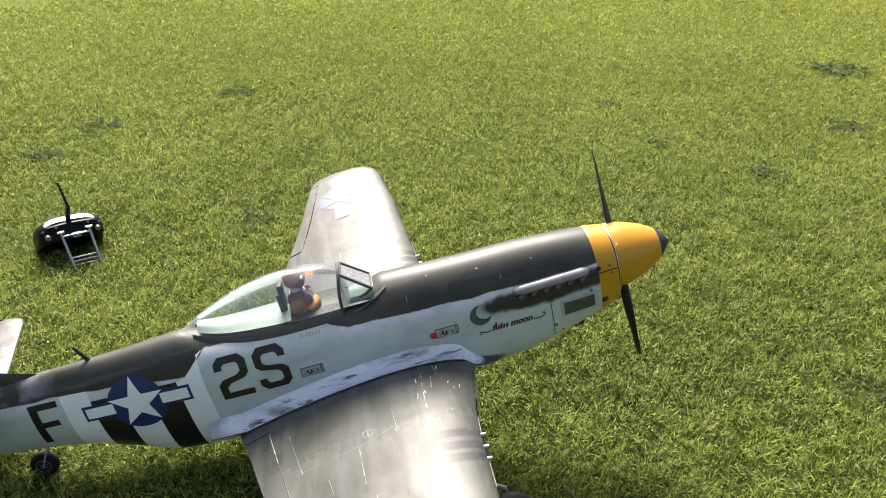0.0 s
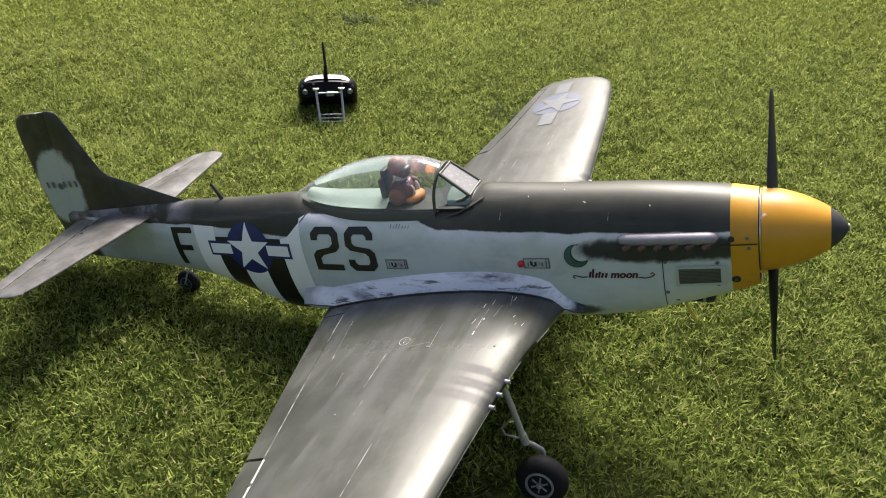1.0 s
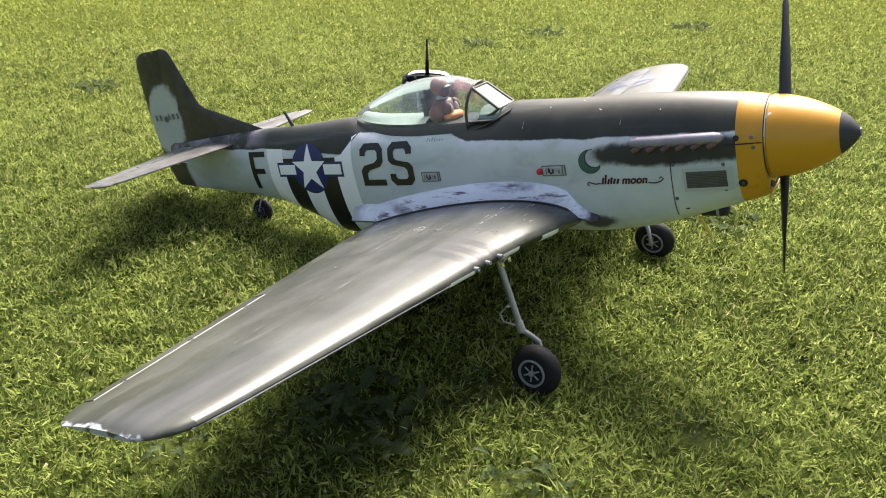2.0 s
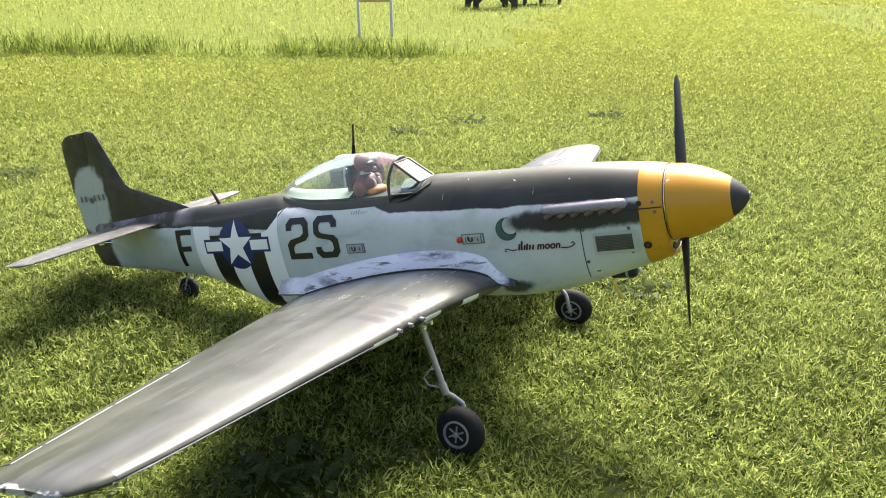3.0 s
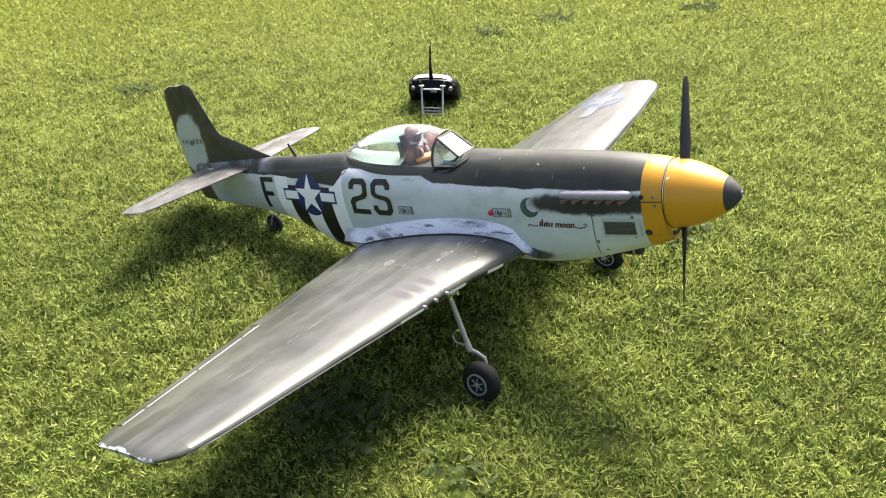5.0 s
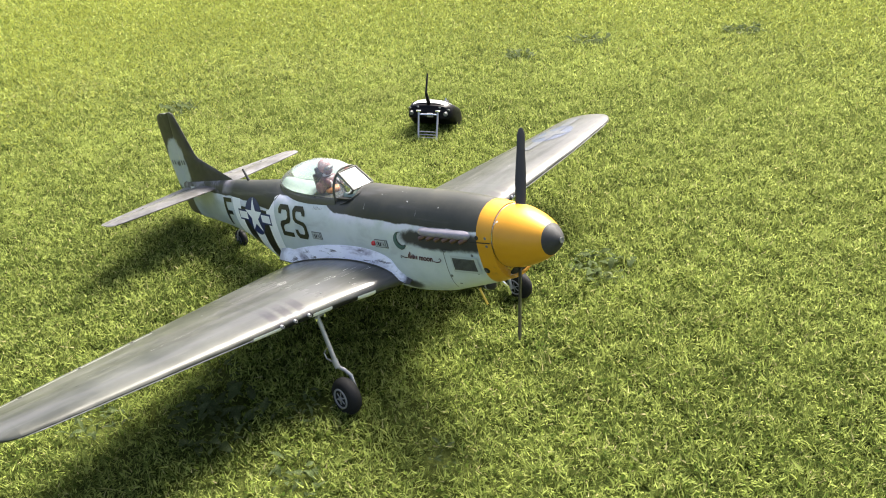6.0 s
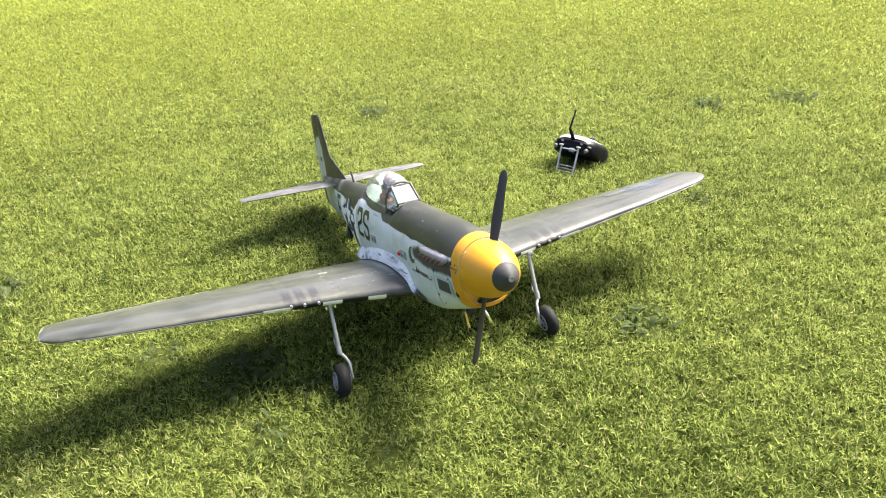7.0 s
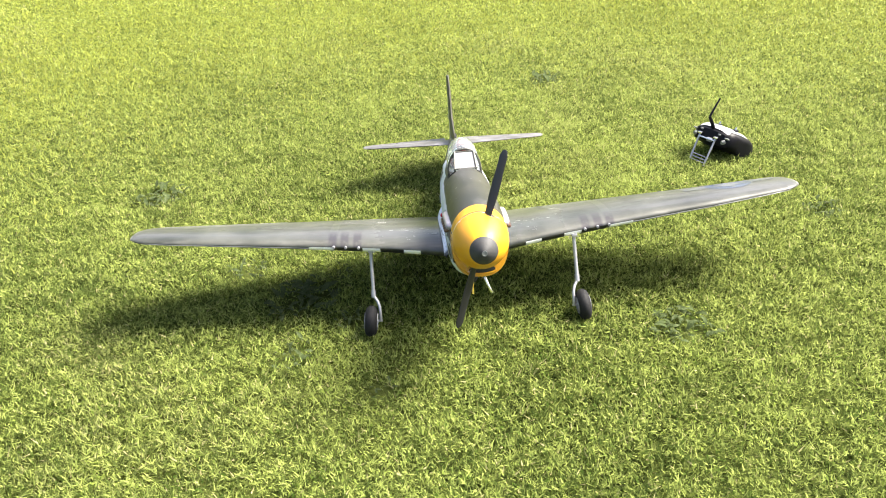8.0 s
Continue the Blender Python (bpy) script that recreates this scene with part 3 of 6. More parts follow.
def lawn(name, count, inner, near, reach, fall, length, width, lean, material, label, seed, wider):
    """Mown grass: short straight blades, mostly lying over, each one tapering triangle; sparser and broader far off."""
    rng = np.random.default_rng(seed)
    rr = np.geomspace(max(inner, 0.02), reach, 900)
    dens = np.where(rr < near, 1.0, (near / rr) ** fall)
    cum = np.concatenate([[0], np.cumsum(0.5 * (dens[1:] * rr[1:] + dens[:-1] * rr[:-1]) * np.diff(rr))])
    r = np.interp(rng.uniform(0, cum[-1], count), cum, rr)
    ang = rng.uniform(0, 2 * np.pi, count)
    x, y = -0.1 + r * np.cos(ang), 0.2 + r * np.sin(ang)
    keep = mown(x, y, rng) & (y > -1.35 - 0.5 * np.maximum(0, -x) - 1.4 * rng.random(count) ** 2) & (x < 3.2 + y + 1.6 * rng.random(count) ** 2)
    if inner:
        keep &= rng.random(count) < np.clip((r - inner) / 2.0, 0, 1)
    # worn places round the weeds
    for wx, wy, ws, _ in WEEDS:
        keep &= (np.hypot(x - wx, y - wy) > 0.62 * ws * (0.75 + 0.5 * rng.random(count))) | (rng.random(count) < 0.14)
    # thin places between the tufts
    tuft = np.sin(x * 31 + 2.1 * np.sin(y * 23)) * np.sin(y * 29 + 1.9 * np.sin(x * 27)) + 0.7 * np.sin(x * 71 + 2 * np.sin(y * 47)) * np.sin(y * 67)
    keep &= rng.random(count) < 0.86 + 0.22 * tuft
    x, y, r, tuft = x[keep], y[keep], r[keep], tuft[keep]
    n = len(x)
    grow = np.maximum(1.0, r / near)
    size = rng.uniform(length[0], length[1], n) * (1 + 0.16 * tuft) * grow ** 0.1
    wide = rng.uniform(width[0], width[1], n) * 0.5 * grow ** wider
    tilt = np.clip(rng.normal(lean, 0.36, n), 0.12, 1.52)
    # blades of one small clump lie much the same way
    fine = np.sin(x * 128 + 2.3 * np.sin(y * 97)) * np.sin(y * 119 + 2.1 * np.sin(x * 103))
    way = 3.0 * np.sin(x * 83 + 2.0 * np.sin(y * 61)) + 3.0 * np.sin(y * 77 + 2.0 * np.sin(x * 67)) + rng.normal(0, 0.85, n)
    spin = rng.normal(0, 0.7, n)
    base = np.stack([x, y, TURF_Z - 0.004 + 0.019 * rng.random(n) ** 1.3 * np.clip(1 + 0.35 * tuft + 0.50 * fine, 0.15, 2.0)], 1)
    tip = base + size[:, None] * np.stack([np.sin(tilt) * np.cos(way), np.sin(tilt) * np.sin(way), np.cos(tilt)], 1)
    side = wide[:, None] * np.stack([-np.sin(way) * np.cos(spin), np.cos(way) * np.cos(spin), np.sin(spin)], 1)
    v = np.stack([base - side, base + side, tip], 1).reshape(-1, 3)
    me = bpy.data.meshes.new(name)
    me.vertices.add(3 * n), me.loops.add(3 * n), me.polygons.add(n)
    me.vertices.foreach_set("co", v.ravel().astype(np.float32))
    me.loops.foreach_set("vertex_index", np.arange(3 * n, dtype=np.int32))
    me.polygons.foreach_set("loop_start", np.arange(n, dtype=np.int32) * 3)
    me.update(calc_edges=True)
    me.materials.append(material)
    return tagged(new(name, me), label, "grass", kind="stuff")


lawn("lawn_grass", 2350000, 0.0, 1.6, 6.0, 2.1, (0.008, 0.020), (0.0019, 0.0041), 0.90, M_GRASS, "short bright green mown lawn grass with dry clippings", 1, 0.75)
lawn("far_lawn_grass", 2000000, 1.5, 2.8, 28, 1.8, (0.014, 0.030), (0.0040, 0.0075), 0.95, M_BACKLITGRASS, "mown grass over the rest of the field, coloured paler as if backlit", 2, 0.9)
blades("long_grass", 130000, (-1, 6), 4.0, 26, (0, 360), (0.03, 0.085), (0.004, 0.009), M_ROUGH, "long unmown pale green grass beside the mown lane", 0.5, 1.4, lambda x, y, g: in_rough(x, y), 4)
blades("grass_bank", 260000, (-3.6, 3.7), 1.5, 7, (0, 360), (0.07, 0.19), (0.004, 0.009), M_BANK, "tufted edge of taller grass along the mown field", 0.6, 1.0, bank_mask, 5)


def small_leaves(name, count, centre, near, reach, size, material, label, seed):
    """Small roundish leaves among the blades: folded diamonds at all tilts."""
    rng = np.random.default_rng(seed)
    r = np.where(rng.random(count) < 0.55, near * np.sqrt(rng.random(count)), near * (reach / near) ** rng.random(count))
    ang = rng.uniform(0, 2 * np.pi, count)
    x, y = centre[0] + r * np.cos(ang), centre[1] + r * np.sin(ang)
    keep = mown(x, y, rng) & (y > -2.0 - 1.1 * np.maximum(0, -x))
    tuft = np.sin(x * 13 + 2 * np.sin(y * 9)) * np.sin(y * 14 + 2 * np.sin(x * 11)) + 0.5 * np.sin(x * 31) * np.sin(y * 29)
    keep &= rng.random(count) < 0.55 + 0.45 * tuft
    x, y, r = x[keep], y[keep], r[keep]
    n = len(x)
    s = rng.uniform(size[0], size[1], n)[:, None] * np.maximum(1, r / near)[:, None] ** 0.8
    c = np.stack([x, y, rng.uniform(0.003, 0.017, n)], 1)
    yaw, tilt = rng.uniform(0, 2 * np.pi, n), rng.normal(0, 0.8, n)
    d = np.stack([np.cos(yaw) * np.cos(tilt), np.sin(yaw) * np.cos(tilt), np.sin(tilt)], 1)
    roll = rng.normal(0, 0.45, n)
    e = np.stack([-np.sin(yaw) * np.cos(roll), np.cos(yaw) * np.cos(roll), np.sin(roll)], 1)
    v = np.stack([c - d * s, c + e * s * 0.55 + d * s * 0.2, c + d * s, c - e * s * 0.55 + d * s * 0.2], 1).reshape(-1, 3)
    me = bpy.data.meshes.new(name)
    me.vertices.add(4 * n), me.loops.add(4 * n), me.polygons.add(n)
    me.vertices.foreach_set("co", v.ravel().astype(np.float32))
    me.loops.foreach_set("vertex_index", np.arange(4 * n, dtype=np.int32))
    me.polygons.foreach_set("loop_start", np.arange(n, dtype=np.int32) * 4)
    me.update(calc_edges=True)
    me.materials.append(material)
    return tagged(new(name, me), label, "lawn leaves", kind="stuff")


small_leaves("lawn_leaves", 130000, (-0.15, 0.15), 1.8, 8.0, (0.0028, 0.0062), M_CLOVER, "small low leaves of clover and moss among the lawn grass", 7)


def leaf_mesh(length, wide, rise, lobes, seed):
    """One broad leaf with wavy edges, a folded midrib and a drooping tip."""
    rng = random.Random(seed)
    bm = bmesh.new()
    rows = []
    for k in range(7):
        u = k / 6
        w = wide * math.sin(math.pi * (0.10 + 0.88 * u)) * (1 + lobes * math.cos(u * 15 + rng.uniform(-0.5, 0.5)))
        z = length * rise * math.sin(u * 2.4) * 0.8
        rows.append([bm.verts.new((length * u, -w, z + 0.3 * w)), bm.verts.new((length * u, 0, z)), bm.verts.new((length * u, w, z + 0.3 * w))])
    for p, q in zip(rows, rows[1:]):
        bm.faces.new((p[0], p[1], q[1], q[0]))
        bm.faces.new((p[1], p[2], q[2], q[1]))
    me = bpy.data.meshes.new("leaf")
    bm.to_mesh(me)
    bm.free()
    me.polygons.foreach_set("use_smooth", [True] * len(me.polygons))
    me.materials.append(M_WEED)
    return me


LEAVES = [leaf_mesh(1.0, 0.13 + 0.02 * (k % 4), 0.15 + 0.12 * (k % 3), 0.10 + 0.12 * (k % 2), k) for k in range(8)]


def weed(x, y, size, count, seed, label):
    """A rosette of small broad leaves half sunk in the lawn; each leaf is a part."""
    rng = random.Random(seed)
    top = empty("weed", Matrix.Translation((x, y, TURF_Z)), label, "weed", "weeds in the lawn")
    for i in range(count):
        a = rng.uniform(0, 2 * math.pi)
        r0 = math.sqrt(rng.random()) * 0.75 * size
        leaf = new("leaf", LEAVES[rng.randrange(8)])
        leaf.parent = top
        length = rng.uniform(0.17, 0.38) * size
        leaf.matrix_basis = pose(math.cos(a) * r0, math.sin(a) * r0, rng.uniform(0.006, 0.015), rng.uniform(-25, 25), rng.uniform(-26, 8), rng.uniform(0, 360)) @ Matrix.Diagonal((length, length * rng.uniform(0.8, 1.5), length, 1))
    return top


for k, (x, y, s, n) in enumerate(WEEDS):
    weed(x, y, s, int(n * 1.7), 40 + k, "low dark green broad-leaved weed in the mown lawn")

# ---- the model plane ----
PITCH = 13.5
plane = empty("model_plane", pose(0, 0, 0, 0, -PITCH, 0), "olive and grey radio-controlled model fighter plane with a yellow nose", "model plane")

FUS = [  # along, top, bottom, half width, height of the widest line, roundness above and below
    (0.303, 0.3565, 0.2195, 0.0575, 0.297, 2.0, 2.3), (0.262, 0.3640, 0.2070, 0.0605, 0.295, 2.0, 2.7), (0.20, 0.3705, 0.191, 0.0635, 0.292, 2.0, 3.1),
    (0.13, 0.3745, 0.1745, 0.0655, 0.288, 2.0, 3.4), (0.04, 0.376, 0.1655, 0.0665, 0.284, 2.0, 3.4), (-0.07, 0.381, 0.165, 0.067, 0.281, 2.0, 2.6),
    (-0.095, 0.382, 0.169, 0.067, 0.281, 2.0, 2.6), (-0.125, 0.366, 0.168, 0.067, 0.281, 2.3, 2.6), (-0.20, 0.362, 0.166, 0.0665, 0.281, 2.6, 2.6),
    (-0.30, 0.362, 0.158, 0.065, 0.281, 2.6, 2.4), (-0.40, 0.370, 0.150, 0.0605, 0.282, 2.3, 2.2), (-0.445, 0.380, 0.149, 0.0575, 0.284, 2.0, 2.1),
    (-0.50, 0.3775, 0.153, 0.052, 0.286, 2.0, 2.0), (-0.58, 0.3745, 0.186, 0.0445, 0.288, 2.0, 2.0), (-0.66, 0.374, 0.218, 0.0365, 0.292, 2.0, 2.0),
    (-0.784, 0.371, 0.240, 0.0255, 0.300, 2.0, 2.0), (-0.90, 0.366, 0.251, 0.0155, 0.306, 2.0, 2.0), (-0.985, 0.360, 0.262, 0.007, 0.311, 2.0, 2.0)]


def fus_at(x):
    return smooth_table(x, FUS)[0]


def skin_y(x, z):
    """Half width of the fuselage at a place along and a height."""
    top, bot, hw, zc, nt, nb = fus_at(x)
    u, n = ((z - zc) / (top - zc), nt) if z > zc else ((zc - z) / (zc - bot), nb)
    return hw * max(0.0, 1 - min(1.0, abs(u)) ** n) ** (1 / n)


def fus_ring(x, sides=56, grow=0.0):
    top, bot, hw, zc, nt, nb = fus_at(x)
    ring = []
    for k in range(sides):
        a = 2 * math.pi * k / sides
        c, s = math.cos(a), math.sin(a)
        n, hh = (nt, top - zc) if s >= 0 else (nb, zc - bot)
        ring.append((x, (hw + grow) * math.copysign(abs(c) ** (2 / n), c), zc + (hh + grow) * math.copysign(abs(s) ** (2 / n), s)))
    return ring


COWL_X = 0.266
fuselage = part("fuselage", loft([fus_ring(x) for x in np.linspace(-0.985, COWL_X, 110)]), M_FUS, plane, "olive over pale grey-green fuselage with soot and chips")
cowl = part("nose_ring", loft([fus_ring(x, grow=0.0006 if x > COWL_X + 0.001 else 0.0) for x in np.linspace(COWL_X, 0.301, 9)]), M_YELLOW, plane, "yellow painted cowling ring")

# chin intake and its lip below the spinner
lip = [(0.3015, 0.029 * math.cos(a), 0.2325 + 0.0075 * math.sin(a)) for a in np.linspace(math.pi, 2 * math.pi, 11)]
part("intake_lip", tube(lip, 0.0022, 8), M_YELLOW, cowl)
part("intake", loft([[(x, 0.0275 * math.cos(a) * g, 0.2345 + 0.0075 * math.sin(a) * g) for a in np.linspace(0, 2 * math.pi, 20, endpoint=False)] for x, g in ((0.296, 1.0), (0.3022, 1.0), (0.3024, 0.92))]), M_DARK, cowl, "dark air intake")

THRUST = 0.298
SPIN = [(0.3035, 0.0565), (0.306, 0.0585), (0.318, 0.0574), (0.332, 0.0546), (0.346, 0.0505), (0.360, 0.0452), (0.374, 0.0385), (0.384, 0.0328), (0.3905, 0.0285)]
spinner = part("spinner", turned(SPIN, (0, 0, THRUST), "x", 56), M_YELLOW, plane, "large yellow spinner cone")
part("spinner_tip", turned([(0.3903, 0.0284), (0.3965, 0.0238), (0.402, 0.0190), (0.4075, 0.0128), (0.4110, 0.0075), (0.4128, 0.0040), (0.4130, 0.0)], (0, 0, THRUST), "x", 40), M_BLACKTIP, spinner, "worn black spinner tip")
part("tip_screw", turned([(0.4118, 0.0055), (0.4138, 0.0055), (0.4138, 0.0036), (0.4132, 0.0034), (0.4132, 0.0)], (0, 0, THRUST), "x", 20), M_VENT, spinner)
part("backplate", turned([(0.3026, 0.0545), (0.3028, 0.0586), (0.3040, 0.0588), (0.3044, 0.0570)], (0, 0, THRUST), "x", 56), M_CHROME, spinner, "thin bright metal backplate edge")
part("gap", turned([(0.2985, 0.052), (0.3006, 0.0578), (0.3022, 0.0580), (0.3026, 0.05)], (0, 0, THRUST), "x", 40), M_DARK, spinner)

propeller = new("propeller")
propeller.parent = plane
propeller["label"] = "black two-bladed propeller"
PROP_TURN = -18.0


def blade_mesh():
    rings = []
    for r, chord, twist, thick in ((0.030, 0.014, 62, 0.009), (0.046, 0.017, 56, 0.0075), (0.066, 0.0185, 46, 0.006), (0.095, 0.0205, 36, 0.0048), (0.125, 0.0190, 28, 0.004), (0.155, 0.016, 23, 0.0032), (0.178, 0.0165, 20, 0.0026), (0.188, 0.010, 19, 0.002), (0.191, 0.004, 19, 0.0014)):
        ring = []
        for k in range(14):
            a = 2 * math.pi * k / 14
            u, v = math.cos(a) * chord / 2, math.sin(a) * thick / 2
            t = radians(twist)
            ring.append((0.318 + u * math.sin(t) + v * math.cos(t), u * math.cos(t) - v * math.sin(t), r))
        rings.append(ring)
    return loft(rings)


for k in range(2):
    bm = blade_mesh()
    bm.transform(pose(0, 0, THRUST, PROP_TURN + 180 * k, 0, 0))
    part("blade", bm, M_BLADE, propeller)
    bm = bmesh.new()
    bmesh.ops.create_uvsphere(bm, u_segments=18, v_segments=10, radius=1, matrix=Matrix.Translation((0.3165, 0.003, 0.0525)) @ Matrix.Diagonal((0.011, 0.0125, 0.0062, 1)))
    bm.transform(pose(0, 0, THRUST, PROP_TURN + 180 * k, 0, 0))
    part("blade_slot", bm, M_DARK, spinner)

# ---- wings ----
WING = [  # along the span: leading edge, trailing edge, height of the chord line, thickness share
    (0.0, 0.030, -0.405, 0.193, 0.140), (0.07, 0.022, -0.396, 0.198, 0.138), (0.13, 0.0115, -0.381, 0.205, 0.136), (0.20, -0.002, -0.364, 0.2118, 0.136), (0.25, -0.008, -0.352, 0.2165, 0.136),
    (0.30, -0.011, -0.339, 0.2214, 0.135), (0.48, -0.019, -0.294, 0.239, 0.130), (0.70, -0.027, -0.238, 0.2605, 0.122), (0.80, -0.031, -0.212, 0.2705, 0.117), (0.845, -0.033, -0.201, 0.2750, 0.115)]


def wing_at(y):
    le, te, z, th = (np.interp(y, [w[0] for w in WING], [w[k] for w in WING]) for k in (1, 2, 3, 4))
    if y > 0.775:  # rounded tip
        u = min(1.0, (y - 0.775) / 0.0645)
        chord = le - te
        le -= chord * 0.30 * (1 - math.sqrt(max(0, 1 - u * u)))
        te += chord * 0.20 * (1 - math.sqrt(max(0, 1 - u**3)))
        th *= math.sqrt(max(0.24, 1 - u**6)) * (chord / (le - te)) ** 0.2
    return le, te, z, th


def foil(u, th):
    """Upper and lower height of the section at a share u of the chord."""
    t = 5 * th * (0.2969 * math.sqrt(u) - 0.1260 * u - 0.3516 * u * u + 0.2843 * u**3 - 0.1036 * u**4)
    camber = 0.020 * (4 * u * (1 - u)) ** 0.8
    return camber + t, camber - t


def wing_point(y, u, upper, side, lift=0.0):
    le, te, z, th = wing_at(y)
    chord = le - te
    h = foil(u, th)[0 if upper else 1]
    le += 0.020 * y if side < 0 else 0.028 * min(1.0, max(0.0, y - 0.1) / 0.5) - 0.064 * max(0.0, y - 0.05)
    return (le - u * chord, side * y, z + h * chord + 0.022 * (0.3 - u) * chord + (lift if upper else -lift))


def wing_patch(side, ys, u0, u1, steps=22, bm=None):
    us = [u0 + (u1 - u0) * (0.5 - 0.5 * math.cos(math.pi * k / steps)) for k in range(steps + 1)]
    rings = [[wing_point(y, u, True, side) for u in us] + [wing_point(y, u, False, side) for u in reversed(us[1:-1] if u0 == 0 else us)] for y in ys]
    if u0 == 0 and u1 < 1:
        rings = [[wing_point(y, u, True, side) for u in us] + [wing_point(y, u, False, side) for u in reversed(us[1:])] for y in ys]
    return loft(rings, bm=bm)


def strip(path, width_dir, width, lift, material, name, parent, label=""):
    """A thin raised line along points on a surface."""
    bm = bmesh.new()
    w = Vector(width_dir) * width / 2
    up = Vector((0, 0, lift))
    vs = [(bm.verts.new(Vector(p) - w + up), bm.verts.new(Vector(p) + w + up)) for p in path]
    for a, b in zip(vs, vs[1:]):
        bm.faces.new((a[0], b[0], b[1], a[1]))
    bmesh.ops.recalc_face_normals(bm, faces=bm.faces)
    if bm.faces and sum(f.normal.z for f in bm.faces) < 0:
        bmesh.ops.reverse_faces(bm, faces=bm.faces)
    return part(name, bm, material, parent, label)


HINGE_F, HINGE_A = 0.885, 0.875
for side in (-1, 1):
    bm = wing_patch(side, [0.035, 0.07, 0.09, 0.108], 0, 1)
    wing_patch(side, list(np.linspace(0.108, 0.482, 9)), 0, HINGE_F, bm=bm)
    wing_patch(side, list(np.linspace(0.482, 0.795, 9)), 0, HINGE_A, bm=bm)
    wing_patch(side, [0.795 + 0.043 * math.sin(math.pi / 2 * k / 10) for k in range(11)], 0, 1, bm=bm)
    wing = part("wing", bm, M_WING, plane, "long tapered wing in worn grey-olive metallic paint")
    part("flap", wing_patch(side, list(np.linspace(0.1105, 0.4795, 8)), HINGE_F + 0.004, 0.995, 8), M_WING, wing)
    part("aileron", wing_patch(side, list(np.linspace(0.485, 0.792, 8)), HINGE_A + 0.010, 0.995, 8), M_WING, wing)
    part("hinge_gap", wing_patch(side, [0.1102, 0.4815], HINGE_F - 0.001, HINGE_F + 0.006, 3), M_SCRATCH, wing) if side < 0 else part("hinge_gap", wing_patch(side, [0.1102, 0.4815], HINGE_F - 0.003, HINGE_F + 0.008, 3), M_WING, wing)
    bm = wing_patch(side, [0.4835, 0.7935], HINGE_A, HINGE_A + 0.012, 3)
    bm.transform(Matrix.Translation((0, 0, 0.0005 if side < 0 else -0.0008)))
    part("hinge_gap", bm, M_BARE if side < 0 else M_SEAM, wing)
    for y in (0.53, 0.64, 0.75):
        p = wing_point(y, HINGE_A + 0.004, True, side)
        part("hinge", box((0.007, 0.006, 0.0016), p, 0.0006), M_SEAM, wing)
    # machine guns in the leading edge, each with a sooty trail
    for y in (0.277, 0.308, 0.337):
        p = Vector(wing_point(y, 0.0, True, side))
        bm = turned([(-0.02, 0.0036), (0.002, 0.0036), (0.0025, 0.0029), (0.006, 0.0029), (0.006, 0.0018), (0.001, 0.0018)], p, "x", 14)
        part("gun_muzzle", bm, M_STEEL, wing)
    # invasion stripes that wrap under the leading edge
    for k, (ya, yb, mat) in enumerate(((0.128, 0.168, M_WHITE), (0.168, 0.225, M_BLACK), (0.225, 0.268, M_WHITE), (0.268, 0.330, M_BLACK), (0.338, 0.397, M_WHITE))):
        us = [0.0, 0.0015, 0.005, 0.012, 0.03, 0.06, 0.12, 0.3, 0.6, 0.78]
        rings = []
        for y in np.linspace(ya, yb, 4):
            ring = []
            for i, u in enumerate(us):
                p = Vector(wing_point(y, u, False, side))
                n = Vector((0.8, 0, -0.2)) if i < 2 else (Vector((0.6, 0, -0.8)) if i < 4 else Vector((0.1, 0, -1)))
                ring.append(p + n.normalized() * 0.0012)
            rings.append(ring)
        part("wing_stripe", loft(rings, False, False), mat, wing, "white invasion stripe" if mat is M_WHITE else "black invasion stripe")
    # a thin trim line along the leading edge outboard
    part("leading_edge_trim", tube([wing_point(y, 0.006, False, side) for y in np.linspace(0.39, 0.80, 12)], 0.0011, 6), M_STEEL, wing)
    # white scuffs on the tip
    if side < 0:
        tip = [wing_point(0.8365, u, False, side) for u in np.linspace(0.08, 0.70, 16)]
        part("tip_wear", tube([Vector(q) + Vector((0, -0.0002, 0.0006)) for q in tip], [0.0005 + 0.0010 * abs(math.sin(k * 1.9)) for k in range(16)], 8), M_FILLET, wing, "chipped white tip edge")
    # scratched panel lines and the round filler cap
    lines = [(0.145, 0.26, 0.81, 0.80, 8), (0.25, 0.34, 0.53, 0.55, 8), (0.17, 0.245, 0.36, 0.35, 5), (0.13, 0.195, 0.22, 0.21, 10), (0.115, 0.15, 0.18, 0.18, 8),
             (0.085, 0.115, 0.17, 0.15, 11), (0.455, 0.545, 0.36, 0.37, 9), (0.37, 0.40, 0.52, 0.525, 7), (0.60, 0.66, 0.45, 0.45, 6), (0.30, 0.34, 0.70, 0.70, 5)]
    for ya, yb, ua, ub, wide in lines:
        pts = [wing_point(ya + (yb - ya) * k / 8, ua + (ub - ua) * k / 8, True, side) for k in range(9)]
        strip(pts, (1, 0, 0), wide * 0.00007, 0.0004, M_SCRATCH, "panel_scratch", wing)
    for u0, u1, ya, yb in ((0.36, 0.52, 0.228, 0.250), (0.52, 0.80, 0.250, 0.256)):
        strip([wing_point(ya + (yb - ya) * k / 8, u0 + (u1 - u0) * k / 8, True, side) for k in range(9)], (0, 1, 0), 0.0008, 0.0004, M_PANEL, "panel_line", wing)
    # bare chips near the root of the leading edge
    rng = random.Random(5)
